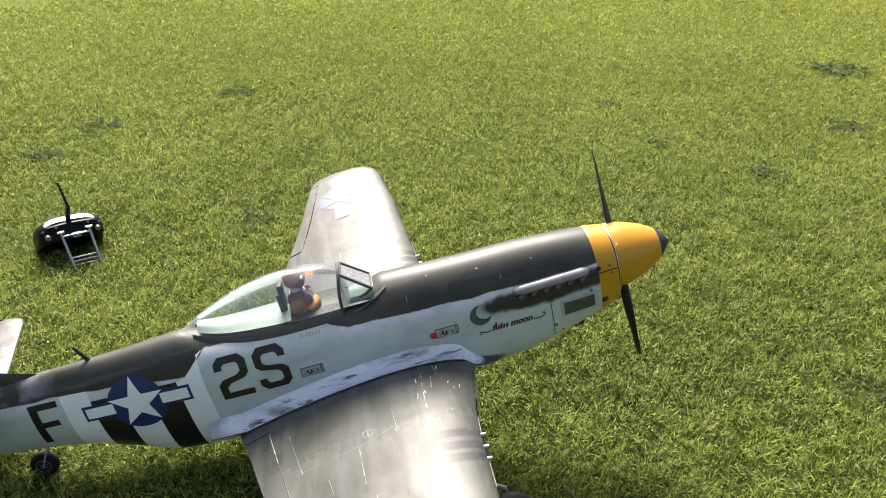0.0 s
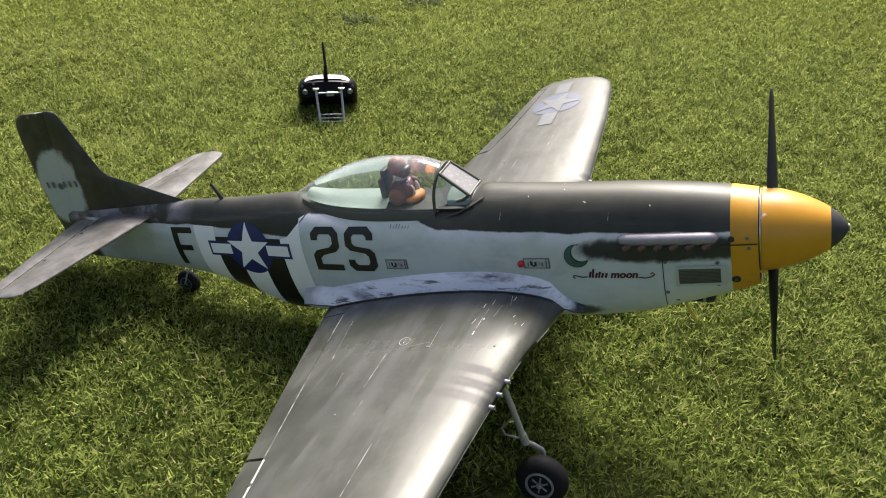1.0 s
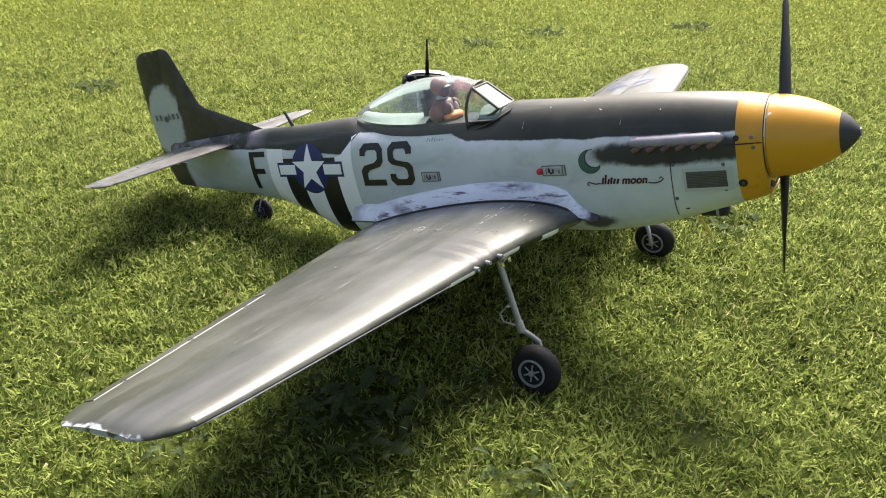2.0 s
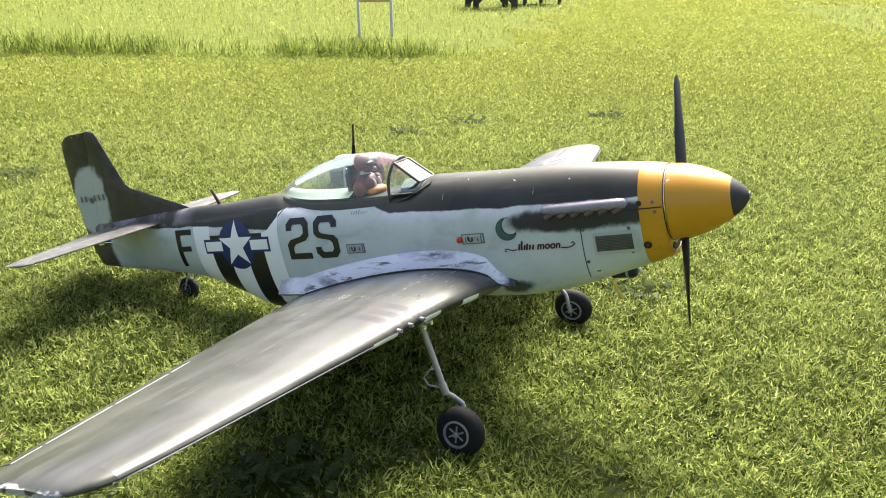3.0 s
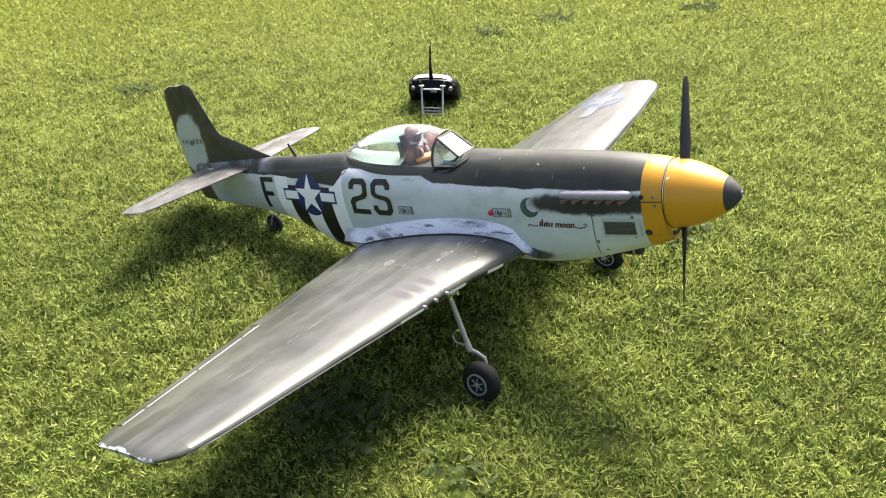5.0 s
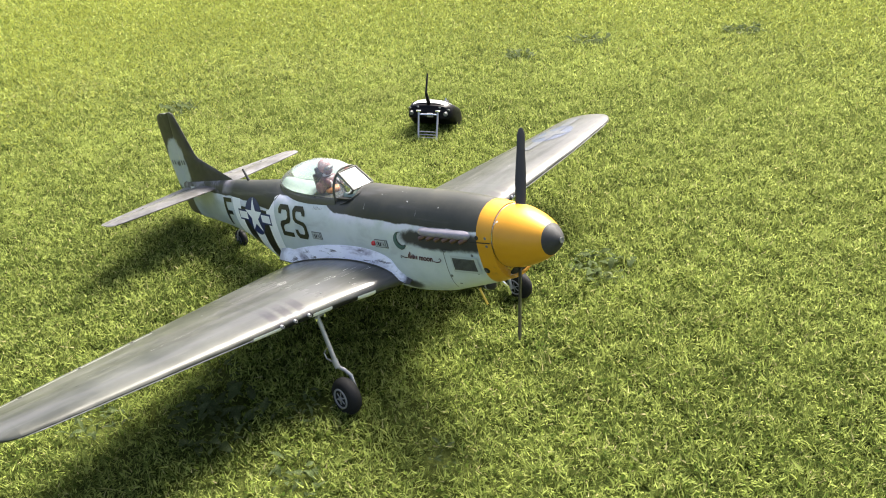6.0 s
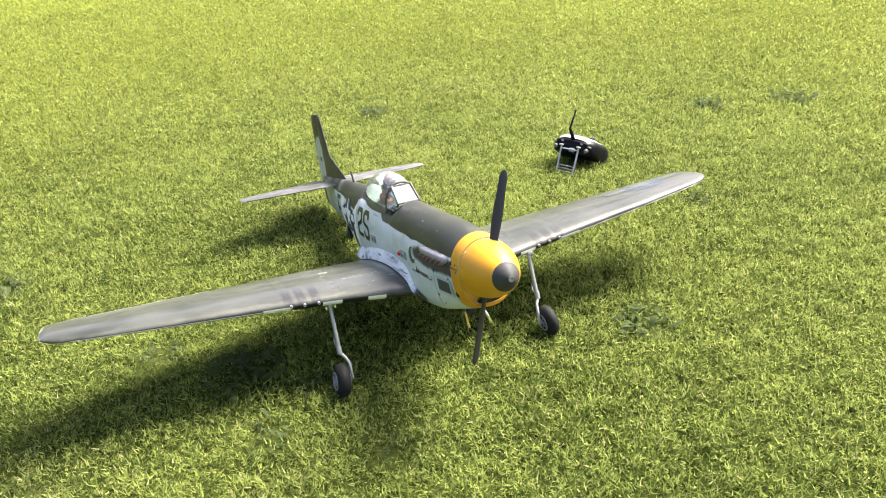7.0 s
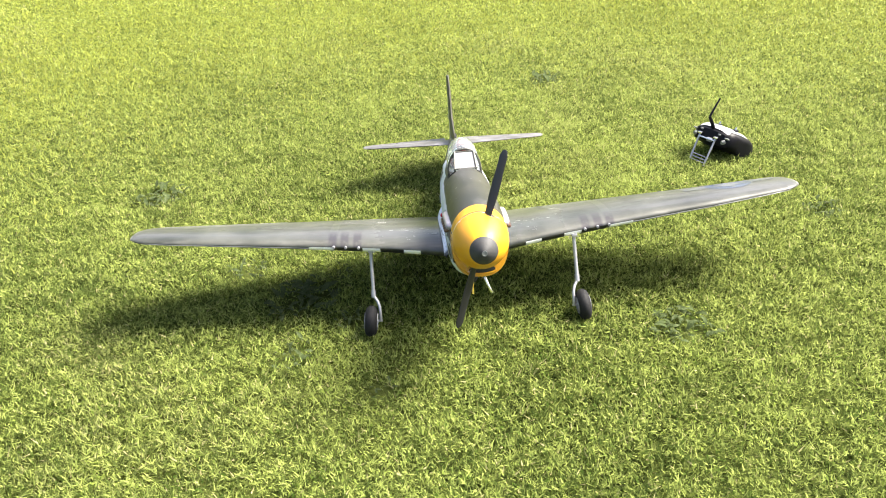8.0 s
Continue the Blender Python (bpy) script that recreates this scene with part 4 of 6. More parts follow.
    for k in range(9):
        y, u = rng.uniform(0.082, 0.20), rng.uniform(0.06, 0.26)
        strip([wing_point(y + q * (0.0020 + 0.0011 * (k % 4)), u + 0.0012 * math.sin(q * 1.7 + k), True, side) for q in range(4)], (1, 0, 0), rng.uniform(0.0006, 0.0020), 0.0005, M_BARE, "paint_chip", wing)
    c = Vector(wing_point(0.225, 0.48, True, side))
    ring = [c + Vector((0.0085 * math.cos(a), 0.0105 * math.sin(a), 0)) for a in np.linspace(0, 2 * math.pi, 25)]
    ring = [Vector(wing_point(abs(p.y), 0.48 + (c.x - p.x) / 0.38, True, side)) for p in ring]
    part("filler_cap", tube(ring, 0.0004, 5, cap=False), M_SCRATCH, wing)
    for ya, yb, ua, ub in ((0.219, 0.231, 0.48, 0.48),):
        strip([wing_point(ya + (yb - ya) * k / 4, ua, True, side) for k in range(5)], (1, 0, 0), 0.0012, 0.0004, M_SCRATCH, "cap_slot", wing)
    # a little bolt and a port on the upper skin
    for y, u in ((0.24, 0.36), (0.40, 0.62), (0.22, 0.10)):
        part("screw", turned([(0, 0.002), (0.0008, 0.0018), (0.001, 0)], wing_point(y, u, True, side), "z", 10), M_VENT, wing)

    # wing root fillet: a chipped white strip between the skin and the wing
    inner, outer = [], []
    for k in range(33):
        u = k / 32
        x = 0.054 - 0.496 * u
        arch = math.sin(math.pi * min(1, max(0, (0.02 + 0.96 * u)))) ** 0.62
        skew = 1.0 - 0.10 * (u - 0.35)
        zi = 0.199 + 0.076 * arch * skew
        yo = 0.068 + 0.010 * arch
        le, te, zw, th = wing_at(yo)
        uw = (le - x + (0.020 * yo if side < 0 else -0.064 * (yo - 0.05))) / (le - te)
        zo = wing_point(yo, min(0.999, max(0.0, uw)), True, side)[2] + 0.0015 if 0 <= uw <= 1 else 0.198
        zi = zo + 0.0285 * min(1.0, 0.62 + 0.9 * arch) * (0.25 + 0.75 * min(1.0, u / 0.10))
        inner.append(Vector((x, side * (skin_y(x, zi) + 0.0012), zi)))
        outer.append(Vector((x, side * yo, zo)))
    rings = []
    for p, q in zip(inner, outer):
        mid = (p + q) / 2 + Vector((0, side * 0.0012, 0.0012))
        rings.append([p + Vector((0, -side * 0.006, -0.001)), p, p * 0.75 + q * 0.25 + (mid - (p + q) / 2) * 0.7, mid, p * 0.2 + q * 0.8 + (mid - (p + q) / 2) * 0.6, q, q - Vector((0, side * 0.006, 0.004))])
    part("wing_fillet", loft(rings, False, False), M_FILLET, plane, "white wing root fillet with dark chipped paint")
    part("fillet_edge", tube(outer, 0.0011, 6), M_OLIVE, plane)

# ---- tail ----


def thin_foil(points, thick, side, height):
    """A flat surface with a rounded section: points of (y, leading x, trailing x)."""
    rings = []
    for y, le, te in points:
        ring = []
        for k in range(18):
            a = 2 * math.pi * k / 18
            u = 0.5 - 0.5 * math.cos(a)
            t = thick * (0.35 + 0.65 * math.sin(math.pi * min(1, u * 1.15 + 0.02))) * math.sin(a) * 0.5 * min(1, (le - te) / 0.08)
            ring.append((le + (te - le) * u, y * side, height + t))
        rings.append(ring)
    return rings


STAB_Z = 0.350
for side in (-1, 1):
    pts = [(0.0, -0.758, -0.892), (0.03, -0.762, -0.892), (0.15, -0.781, -0.880), (0.27, -0.800, -0.868), (0.290, -0.808, -0.866), (0.3, -0.822, -0.864), (0.304, -0.838, -0.860)]
    tailplane = part("tailplane", loft(thin_foil(pts, 0.012, side, STAB_Z)), M_STAB, plane, "worn grey-brown tailplane with chipped edges")
    pts = [(0.026, -0.8945, -0.940), (0.15, -0.8825, -0.920), (0.27, -0.8705, -0.899), (0.295, -0.868, -0.890), (0.303, -0.866, -0.876)]
    part("elevator", loft(thin_foil(pts, 0.0085, side, STAB_Z)), M_STAB, tailplane)
    part("control_horn", box((0.012, 0.002, 0.018), (-0.893, side * 0.07, STAB_Z - 0.012), 0.0006), M_CHROME, tailplane)
    rim = tube([(x, side * y, STAB_Z) for y, x in ((0.05, -0.7655), (0.15, -0.7815), (0.27, -0.8005), (0.288, -0.8075))], 0.0016, 6)
    part("leading_edge", rim, M_SEAM, tailplane, "dark worn leading edge")
    for y, x in ((0.09, -0.865), (0.19, -0.858)):
        part("screw", turned([(0, 0.003), (0.001, 0.0026), (0.0012, 0)], (x, side * y, STAB_Z + 0.0052), "z", 10), M_SEAM, tailplane)


def fin_rings(levels, thick):
    rings = []
    for z, le, te in levels:
        ring = []
        for k in range(16):
            a = 2 * math.pi * k / 16
            u = 0.5 - 0.5 * math.cos(a)
            ring.append((le + (te - le) * u, math.sin(a) * thick * 0.5 * min(1, (le - te) / 0.06), z))
        rings.append(ring)
    return rings


FIN = [(0.350, -0.6600, -0.9754), (0.374, -0.6850, -0.9711), (0.392, -0.7350, -0.9679), (0.412, -0.7900, -0.9643), (0.430, -0.8420, -0.9611), (0.440, -0.8550, -0.9593), (0.480, -0.8735, -0.9522), (0.520, -0.8900, -0.9450), (0.548, -0.9020, -0.9400), (0.558, -0.9080, -0.9382), (0.563, -0.9150, -0.9373), (0.565, -0.9250, -0.9369)]
fin = part("fin", loft(fin_rings(FIN, 0.013)), M_FIN, plane, "dark olive fin with a pale grey-green blot")
RUD = [(0.2620, -0.9600, -0.9900), (0.2720, -0.9400, -1.0020), (0.3000, -0.9350, -1.0120), (0.3500, -0.9694, -1.0210), (0.4300, -0.9551, -1.0260), (0.5000, -0.9426, -1.0250), (0.5350, -0.9363, -1.0220), (0.5520, -0.9333, -1.0160), (0.5600, -0.9318, -1.0040), (0.5635, -0.9312, -0.9900)]
rudder = part("rudder", loft(fin_rings(RUD, 0.009)), M_FIN, plane, "dark olive rudder with a pale grey-green blot")
part("rudder_tape", loft(fin_rings([(0.353, -0.9729, -0.9779), (0.42, -0.9609, -0.9659), (0.484, -0.9504, -0.9534)], 0.0215)), M_WHITE, rudder, "pale hinge tape")
part("rudder_horn", box((0.020, 0.002, 0.010), (-0.966, -0.014, 0.318), 0.0006), M_CHROME, rudder)
part("push_rod", tube([(-0.966, -0.014, 0.318), (-0.925, -0.0150, 0.3175)], 0.0011, 6), M_CHROME, plane)
part("mast", tube([(-0.5975, 0, 0.370), (-0.6045, 0, 0.386), (-0.613, 0, 0.404)], [0.0042, 0.0034, 0.0026], 10), M_BLACK, plane, "short black aerial mast")

# tail wheel
wheel_rings = [(-0.0090, 0.012), (-0.0095, 0.0165), (-0.0075, 0.0215), (-0.0035, 0.0243), (0, 0.0250), (0.0035, 0.0243), (0.0075, 0.0215), (0.0095, 0.0165), (0.0090, 0.012)]


def wheel(centre, scale, name, label, metal):
    """A tyre on a spoked rim."""
    hub = new(name)
    hub.parent = plane
    hub["label"] = label
    part("tyre", turned([(a * scale, r * scale) for a, r in wheel_rings], centre, "y", 40), M_RUBBER, hub)
    for s in (-1, 1):
        face = [(s * 0.0080, 0.0135), (s * 0.0105, 0.0135), (s * 0.0108, 0.0118), (s * 0.0085, 0.0112), (s * 0.0080, 0.0)]
        rim = part("rim", turned([(a * scale, r * scale) for a, r in face], centre, "y", 32), metal, hub, "grey spoked rim")
        part("hub_cap", turned([(s * 0.0075 * scale, 0.0032 * scale), (s * 0.0112 * scale, 0.0028 * scale), (s * 0.0122 * scale, 0.0)], centre, "y", 16), metal, rim)
        for k in range(6):
            a = 2 * math.pi * k / 6 + 0.3
            p, q = [(centre[0] + r * math.cos(a) * scale, centre[1] + s * 0.0092 * scale, centre[2] + r * math.sin(a) * scale) for r in (0.0035, 0.0085)]
            part("spoke", tube([p, q], 0.0009 * scale, 6), metal, rim)
            b = a + math.pi / 6
            c = (centre[0] + 0.0063 * math.cos(b) * scale, centre[1], centre[2] + 0.0063 * math.sin(b) * scale)
            part("rim_hole", turned([(s * 0.0081 * scale, 0.0022 * scale), (s * 0.0087 * scale, 0.0020 * scale), (s * 0.00875 * scale, 0.0)], c, "y", 10), M_DARK, rim)
    return hub


wheel((-0.7486, 0, 0.199), 0.98, "tail_wheel", "small black tail wheel with a dark grey rim", M_VENT)
for s in (-1, 1):
    part("fork", tube([(-0.7486, s * 0.0125, 0.199), (-0.735, s * 0.012, 0.222), (-0.725, 0, 0.236)], 0.0018, 8), M_STEEL, plane)

# main gear
HUB_X, HUB_Y, HUB_Z, WSC = 0.0142, 0.2625, 0.0380, 1.55
for side in (-1, 1):
    gear = new("landing_gear")
    gear.parent = plane
    gear["label"] = "grey painted spring landing gear leg"
    top, knee = Vector((-0.024, side * 0.250, 0.212)), Vector((-0.005, side * 0.2520, 0.098))
    part("strut", tube([top, knee], 0.0046, 14), M_STEEL, gear)
    part("collar", tube([knee + Vector((-0.002, 0, 0.012)), knee + Vector((0.001, 0, -0.005))], 0.0060, 14), M_STEEL, gear)
    part("mount", box((0.024, 0.013, 0.008), top + Vector((0.002, 0, -0.004)), 0.002), M_STEEL, gear)
    arm = [knee, knee + Vector((0.003, -side * 0.003, -0.006)), knee + Vector((0.008, -side * 0.009, -0.014)), Vector((0.0125, side * 0.2385, 0.072)), Vector((HUB_X + 0.001, side * 0.2385, 0.045)), Vector((HUB_X, side * 0.2395, HUB_Z))]
    part("axle_arm", tube(arm, 0.0038, 12), M_STEEL, gear)
    part("axle", tube([(HUB_X, side * 0.2350, HUB_Z), (HUB_X, side * 0.2680, HUB_Z)], 0.0032, 10), M_STEEL, gear)
    # torsion link and spring wire behind the leg
    link = [knee + Vector((-0.006, 0, 0.004)), knee + Vector((-0.026, side * 0.002, 0.010)), knee + Vector((-0.030, side * 0.002, 0.022)), knee + Vector((-0.011, 0, 0.040))]
    part("spring_wire", tube(link, 0.0016, 7), M_STEEL, gear)
    part("pinch_bolt", tube([knee + Vector((-0.016, 0, 0.034)), knee + Vector((-0.004, 0, 0.036))], 0.0032, 8), M_CHROME, gear)
    for dx, dy in ((0.014, 0.008), (-0.008, 0.008), (0.014, -0.012)):
        part("bolt", turned([(-0.012, 0.0028), (-0.006, 0.0028), (-0.0055, 0.0)], top + Vector((dx, dy, 0)), "z", 8), M_CHROME, gear)
    tyre = wheel((HUB_X, side * HUB_Y, HUB_Z), WSC, "main_wheel", "black rubber main wheel with a grey spoked rim", M_RIM)
    tyre.matrix_basis = Matrix.Translation((HUB_X, side * HUB_Y, HUB_Z)) @ pose(0, 0, 0, side * 7, 0, 0) @ Matrix.Translation((-HUB_X, -side * HUB_Y, -HUB_Z))

# ---- canopy and cockpit ----
CAN = [(-0.437, 0.3815, 0.3795, 0.003), (-0.425, 0.3875, 0.3755, 0.012), (-0.40, 0.400, 0.3680, 0.0235), (-0.36, 0.4160, 0.3610, 0.0335), (-0.31, 0.4300, 0.3575, 0.0400), (-0.26, 0.4365, 0.3560, 0.0428), (-0.215, 0.4340, 0.3560, 0.0430), (-0.160, 0.4160, 0.3570, 0.0405)]


def canopy_ring(x, grow=0.0, count=25):
    top, base, half = smooth_table(x, CAN)[0]
    lean = 0.010 if x > -0.2 else 0.010 * max(0, (x + 0.3) / 0.1)
    ring = []
    for k in range(count):
        a = math.pi * k / (count - 1)
        c, s = math.cos(a), math.sin(a)
        ring.append((x + lean * s * s, (half + grow) * math.copysign(abs(c) ** 0.86, c), base + (top - base + grow) * s ** 0.92))
    return ring


cxs = list(np.linspace(-0.437, -0.1670, 30))
canopy = part("canopy", loft([canopy_ring(x) for x in cxs], False, False), M_GLASS, plane, "clear bubble canopy with sky reflections")
canopy.visible_shadow = False
for side in (0, -1):
    rail = [Vector(canopy_ring(x, 0.0008)[side]) for x in cxs[2:]]
    part("canopy_rail", loft([[p + Vector((0, 0, 0.0035)), p + Vector((0, 0.002 if side == 0 else -0.002, 0.001)), p + Vector((0, 0.005 if side == 0 else -0.005, -0.010)), p + Vector((0, 0, -0.012))] for p in rail], True), M_OLIVE, plane, "dark olive canopy rail")
part("canopy_hoop", tube(canopy_ring(-0.1665, 0.001), 0.0027, 8), M_OLIVE, plane, "dark windscreen hoop")

# windscreen: flat front pane, two side panes, bars between them
top_l, top_r = Vector((-0.1545, 0.0240, 0.4130)), Vector((-0.1545, -0.0240, 0.4130))
foot_l, foot_r = Vector((-0.1110, 0.0270, 0.3765)), Vector((-0.1110, -0.0270, 0.3765))
windscreen = new("windscreen")
windscreen.parent = plane
windscreen["label"] = "flat-fronted windscreen with dark bars"


def pane(points, name):
    bm = bmesh.new()
    vs = [bm.verts.new(p) for p in points]
    bm.faces.new(vs)
    n = (points[1] - points[0]).cross(points[2] - points[0]).normalized() * 0.0012
    made = bmesh.ops.extrude_face_region(bm, geom=bm.faces[:])
    for v in made["geom"]:
        if isinstance(v, bmesh.types.BMVert):
            v.co -= n
    bmesh.ops.recalc_face_normals(bm, faces=bm.faces)
    ob = part(name, bm, M_GLASS, windscreen, smooth=False)
    ob.visible_shadow = False
    return ob


def bars(points, radius, name="bar"):
    for a, b in zip(points, points[1:]):
        part(name, tube([a, b], radius, 8), M_OLIVE, windscreen)


pane([top_r, foot_r, foot_l, top_l], "front_pane").data.materials[0] = M_GLAREPANE
for s in (-1, 1):
    hoop = [Vector(p) for p in canopy_ring(-0.1665, 0.0) if p[1] * s > 0.0235 and p[2] < 0.4130]
    hoop.sort(key=lambda p: -p.z)
    top, foot = (top_r, foot_r) if s < 0 else (top_l, foot_l)
    low = [Vector((x, s * (skin_y(x, z) * 0.96 - 0.002), z)) for x, z in ((-0.152, 0.3610), (-0.138, 0.3645), (-0.124, 0.3690))]
    for p in low:
        p.y = s * max(0.026, min(0.042, abs(p.y)))
    pane([top] + hoop + low + [foot], "side_pane")
    part("sill", tube([hoop[-1]] + low + [foot], 0.0026, 8), M_OLIVE, windscreen)
bars([top_l, foot_l], 0.0027), bars([top_r, foot_r], 0.0027), bars([top_l, top_r], 0.0021), bars([foot_l, foot_r], 0.0021)
# fairing that carries the panes down into the nose deck
rings = []
for x, half, z in ((-0.176, 0.047, 0.350), (-0.155, 0.0465, 0.352), (-0.13, 0.0445, 0.358), (-0.105, 0.038, 0.369), (-0.088, 0.031, 0.3770)):
    rings.append([(x, half * math.cos(a), z + 0.004 * math.sin(a) - 0.004) for a in np.linspace(0, math.pi, 13)])
part("fairing", loft(rings, False, False), M_OLIVE, windscreen)

rings = []
for x in np.linspace(-0.408, -0.252, 12):
    top, base, half = smooth_table(x, CAN)[0]
    rings.append([(x, half * 0.93 * c, base + 0.0085 + 0.010 * (1 - c * c)) for c in np.linspace(-1, 1, 9)])
part("rear_deck", loft(rings, False, False), M_DECK, plane, "pale green deck behind the seat")
part("cockpit_floor", box((0.155, 0.080, 0.003), (-0.178, 0, 0.3600), 0.001), M_DARK, plane, "dark cockpit floor")
part("instrument_hood", loft([[(x, 0.030 * math.cos(a), 0.360 + h * math.sin(a)) for a in np.linspace(0, math.pi, 11)] for x, h in ((-0.150, 0.020), (-0.120, 0.018), (-0.105, 0.015))], True), M_DECK, plane, "pale instrument hood")
seat = box((0.012, 0.036, 0.046), (-0.262, 0, 0.382), 0.004)
box((0.010, 0.024, 0.018), (-0.259, 0, 0.409), 0.004, bm=seat)
part("seat_back", seat, M_DARK, plane, "dark seat back with a headrest")

# the pilot doll: one plain mesh
bm = bmesh.new()


def blob(centre, radii, mat_index, seg=18):
    centre = Vector((-0.234, 0, 0.362)) + 1.16 * (Vector(centre) - Vector((-0.234, 0, 0.362)))
    radii = [1.16 * r for r in radii]
    own = bmesh.new()
    bmesh.ops.create_uvsphere(own, u_segments=seg, v_segments=12, radius=1, matrix=Matrix.Translation(centre) @ Matrix.Diagonal((*radii, 1)))
    for f in own.faces:
        f.material_index = mat_index
    joined(bm, own)


blob((-0.236, 0, 0.4115), (0.0135, 0.0125, 0.0140), 0)
blob((-0.2285, 0, 0.4040), (0.0100, 0.0100, 0.0100), 1)
blob((-0.2220, 0, 0.4085), (0.0055, 0.0105, 0.0042), 4)
blob((-0.234, 0, 0.3940), (0.0085, 0.0100, 0.0060), 2)
blob((-0.234, 0, 0.3780), (0.0170, 0.0250, 0.0170), 5)
blob((-0.2200, 0, 0.3665), (0.0150, 0.0200, 0.0085), 6)
blob((-0.2175, -0.008, 0.3760), (0.0045, 0.0040, 0.0100), 2)
blob((-0.2175, 0.008, 0.3760), (0.0045, 0.0040, 0.0100), 2)
blob((-0.2225, -0.012, 0.3800), (0.0085, 0.0075, 0.0110), 3)
blob((-0.2225, 0.012, 0.3800), (0.0085, 0.0075, 0.0110), 3)
blob((-0.236, -0.021, 0.3740), (0.0120, 0.0080, 0.0125), 1)
blob((-0.236, 0.021, 0.3740), (0.0120, 0.0080, 0.0125), 1)
blob((-0.234, 0, 0.3895), (0.0125, 0.0150, 0.0035), 2)
doll = part("pilot_doll", bm, [M_HELMET, M_SKINTONE, M_STRAP, M_MAROON, M_BLACK, M_MAROON, M_ORANGE])
doll.matrix_world = plane.matrix_world
tagged(doll, "small pilot doll with a terracotta cap seated under the canopy", "doll")

# ---- markings on the fuselage side ----
SIDE = -1


def decal(outline, material, name, label="", lift=0.0007, parent=None, cell=0.008, surface=None):
    """A painted shape: an outline in length and height, laid on the curved skin."""
    bm = bmesh.new()
    for ring in outline if isinstance(outline[0][0], (list, tuple)) else [outline]:
        bm.faces.new([bm.verts.new((p[0], 0, p[1])) for p in ring])
    xs, zs = [v.co.x for v in bm.verts], [v.co.z for v in bm.verts]
    for axis, low, high in ((0, min(xs), max(xs)), (2, min(zs), max(zs))):
        k = math.ceil(low / cell)
        while k * cell < high:
            co, no = [0, 0, 0], [0, 0, 0]
            co[axis], no[axis] = k * cell, 1
            bmesh.ops.bisect_plane(bm, geom=bm.verts[:] + bm.edges[:] + bm.faces[:], plane_co=co, plane_no=no, dist=1e-7)
            k += 1
    bmesh.ops.triangulate(bm, faces=[f for f in bm.faces if len(f.verts) > 4])
    for v in bm.verts:
        v.co.y = SIDE * ((surface or skin_y)(v.co.x, v.co.z) + lift)
    bmesh.ops.recalc_face_normals(bm, faces=bm.faces)
    if sum(f.normal.y for f in bm.faces) * SIDE < 0:
        bmesh.ops.reverse_faces(bm, faces=bm.faces)
    return part(name, bm, material, parent or fuselage, label)


def rect(x0, z0, x1, z1):
    return [(x0, z0), (x1, z0), (x1, z1), (x0, z1)]


def belly(x):
    top, bot, hw, zc, nt, nb = fus_at(x)
    return bot + 0.0012


def stripe(x0, x1, top0, top1):
    n = 6
    low = [(x0 + (x1 - x0) * k / n, belly(x0 + (x1 - x0) * k / n) + 0.002) for k in range(n + 1)]
    return low + [(x1, top1), (x0, top0)]


for x0, x1, t0, t1, mat in ((-0.657, -0.610, 0.338, 0.3365, M_WHITE), (-0.610, -0.562, 0.318, 0.318, M_BLACK), (-0.562, -0.512, 0.318, 0.318, M_WHITE), (-0.512, -0.463, 0.318, 0.318, M_BLACK)):
    decal(stripe(x0, x1, t0, t1), mat, "fuselage_stripe", "white invasion stripe" if mat is M_WHITE else "black invasion stripe", 0.0005)
decal([(-0.463, belly(-0.463) + 0.002), (-0.44, belly(-0.44) + 0.002), (-0.418, belly(-0.418) + 0.002), (-0.418, 0.25), (-0.420, 0.352), (-0.404, 0.3565), (-0.412, 0.3555), (-0.448, 0.322), (-0.463, 0.322)][:5] + [(-0.408, 0.3565), (-0.447, 0.322), (-0.463, 0.318)], M_WHITE, "fuselage_stripe", "white invasion stripe", 0.0005)

RX, RZ, RR = -0.5365, 0.2960, 0.0490
decal([(RX + RR * math.cos(a), RZ + RR * math.sin(a)) for a in np.linspace(0, 2 * math.pi, 48, endpoint=False)], M_BLUE, "roundel_disc", "dark blue roundel", 0.0010)
for s in (-1, 1):
    decal(rect(RX + s * 0.030 - (0.062 if s < 0 else 0), RZ - 0.0145, RX + s * 0.030 + (0.062 if s > 0 else 0), RZ + 0.0145), M_BLUE, "roundel_border", "", 0.0008)
    decal(rect(RX + s * 0.040 - (0.0475 if s < 0 else 0), RZ - 0.0098, RX + s * 0.040 + (0.0475 if s > 0 else 0), RZ + 0.0098), M_WHITE, "roundel_bar", "white roundel bar", 0.0013)
star = [(RX + r * math.cos(a), RZ + 0.001 + r * math.sin(a)) for k in range(10) for r, a in (((0.0485 if k % 2 == 0 else 0.0190), math.pi / 2 + k * math.pi / 5),)]
decal(star, M_WHITE, "roundel_star", "white five-pointed star", 0.0016)

TWO = [(0, .72), (0, .87), (.18, 1), (.82, 1), (1, .87), (1, .57), (.85, .46), (.38, .38), (.24, .30), (.24, .15), (1, .15), (1, 0), (0, 0), (0, .38), (.15, .49), (.62, .56), (.76, .64), (.76, .79), (.68, .85), (.32, .85), (.24, .79), (.24, .72)]
ESS = [(1, .73), (1, .87), (.82, 1), (.18, 1), (0, .87), (0, .60), (.15, .50), (.66, .43), (.76, .36), (.76, .21), (.68, .15), (.32, .15), (.24, .21), (.24, .28), (0, .28), (0, .13), (.18, 0), (.82, 0), (1, .13), (1, .44), (.85, .54), (.34, .60), (.24, .66), (.24, .79), (.32, .85), (.68, .85), (.76, .79), (.76, .73)]
EFF = [(0, 0), (.27, 0), (.27, .42), (.85, .42), (.85, .56), (.27, .56), (.27, .86), (1, .86), (1, 1), (0, 1)]


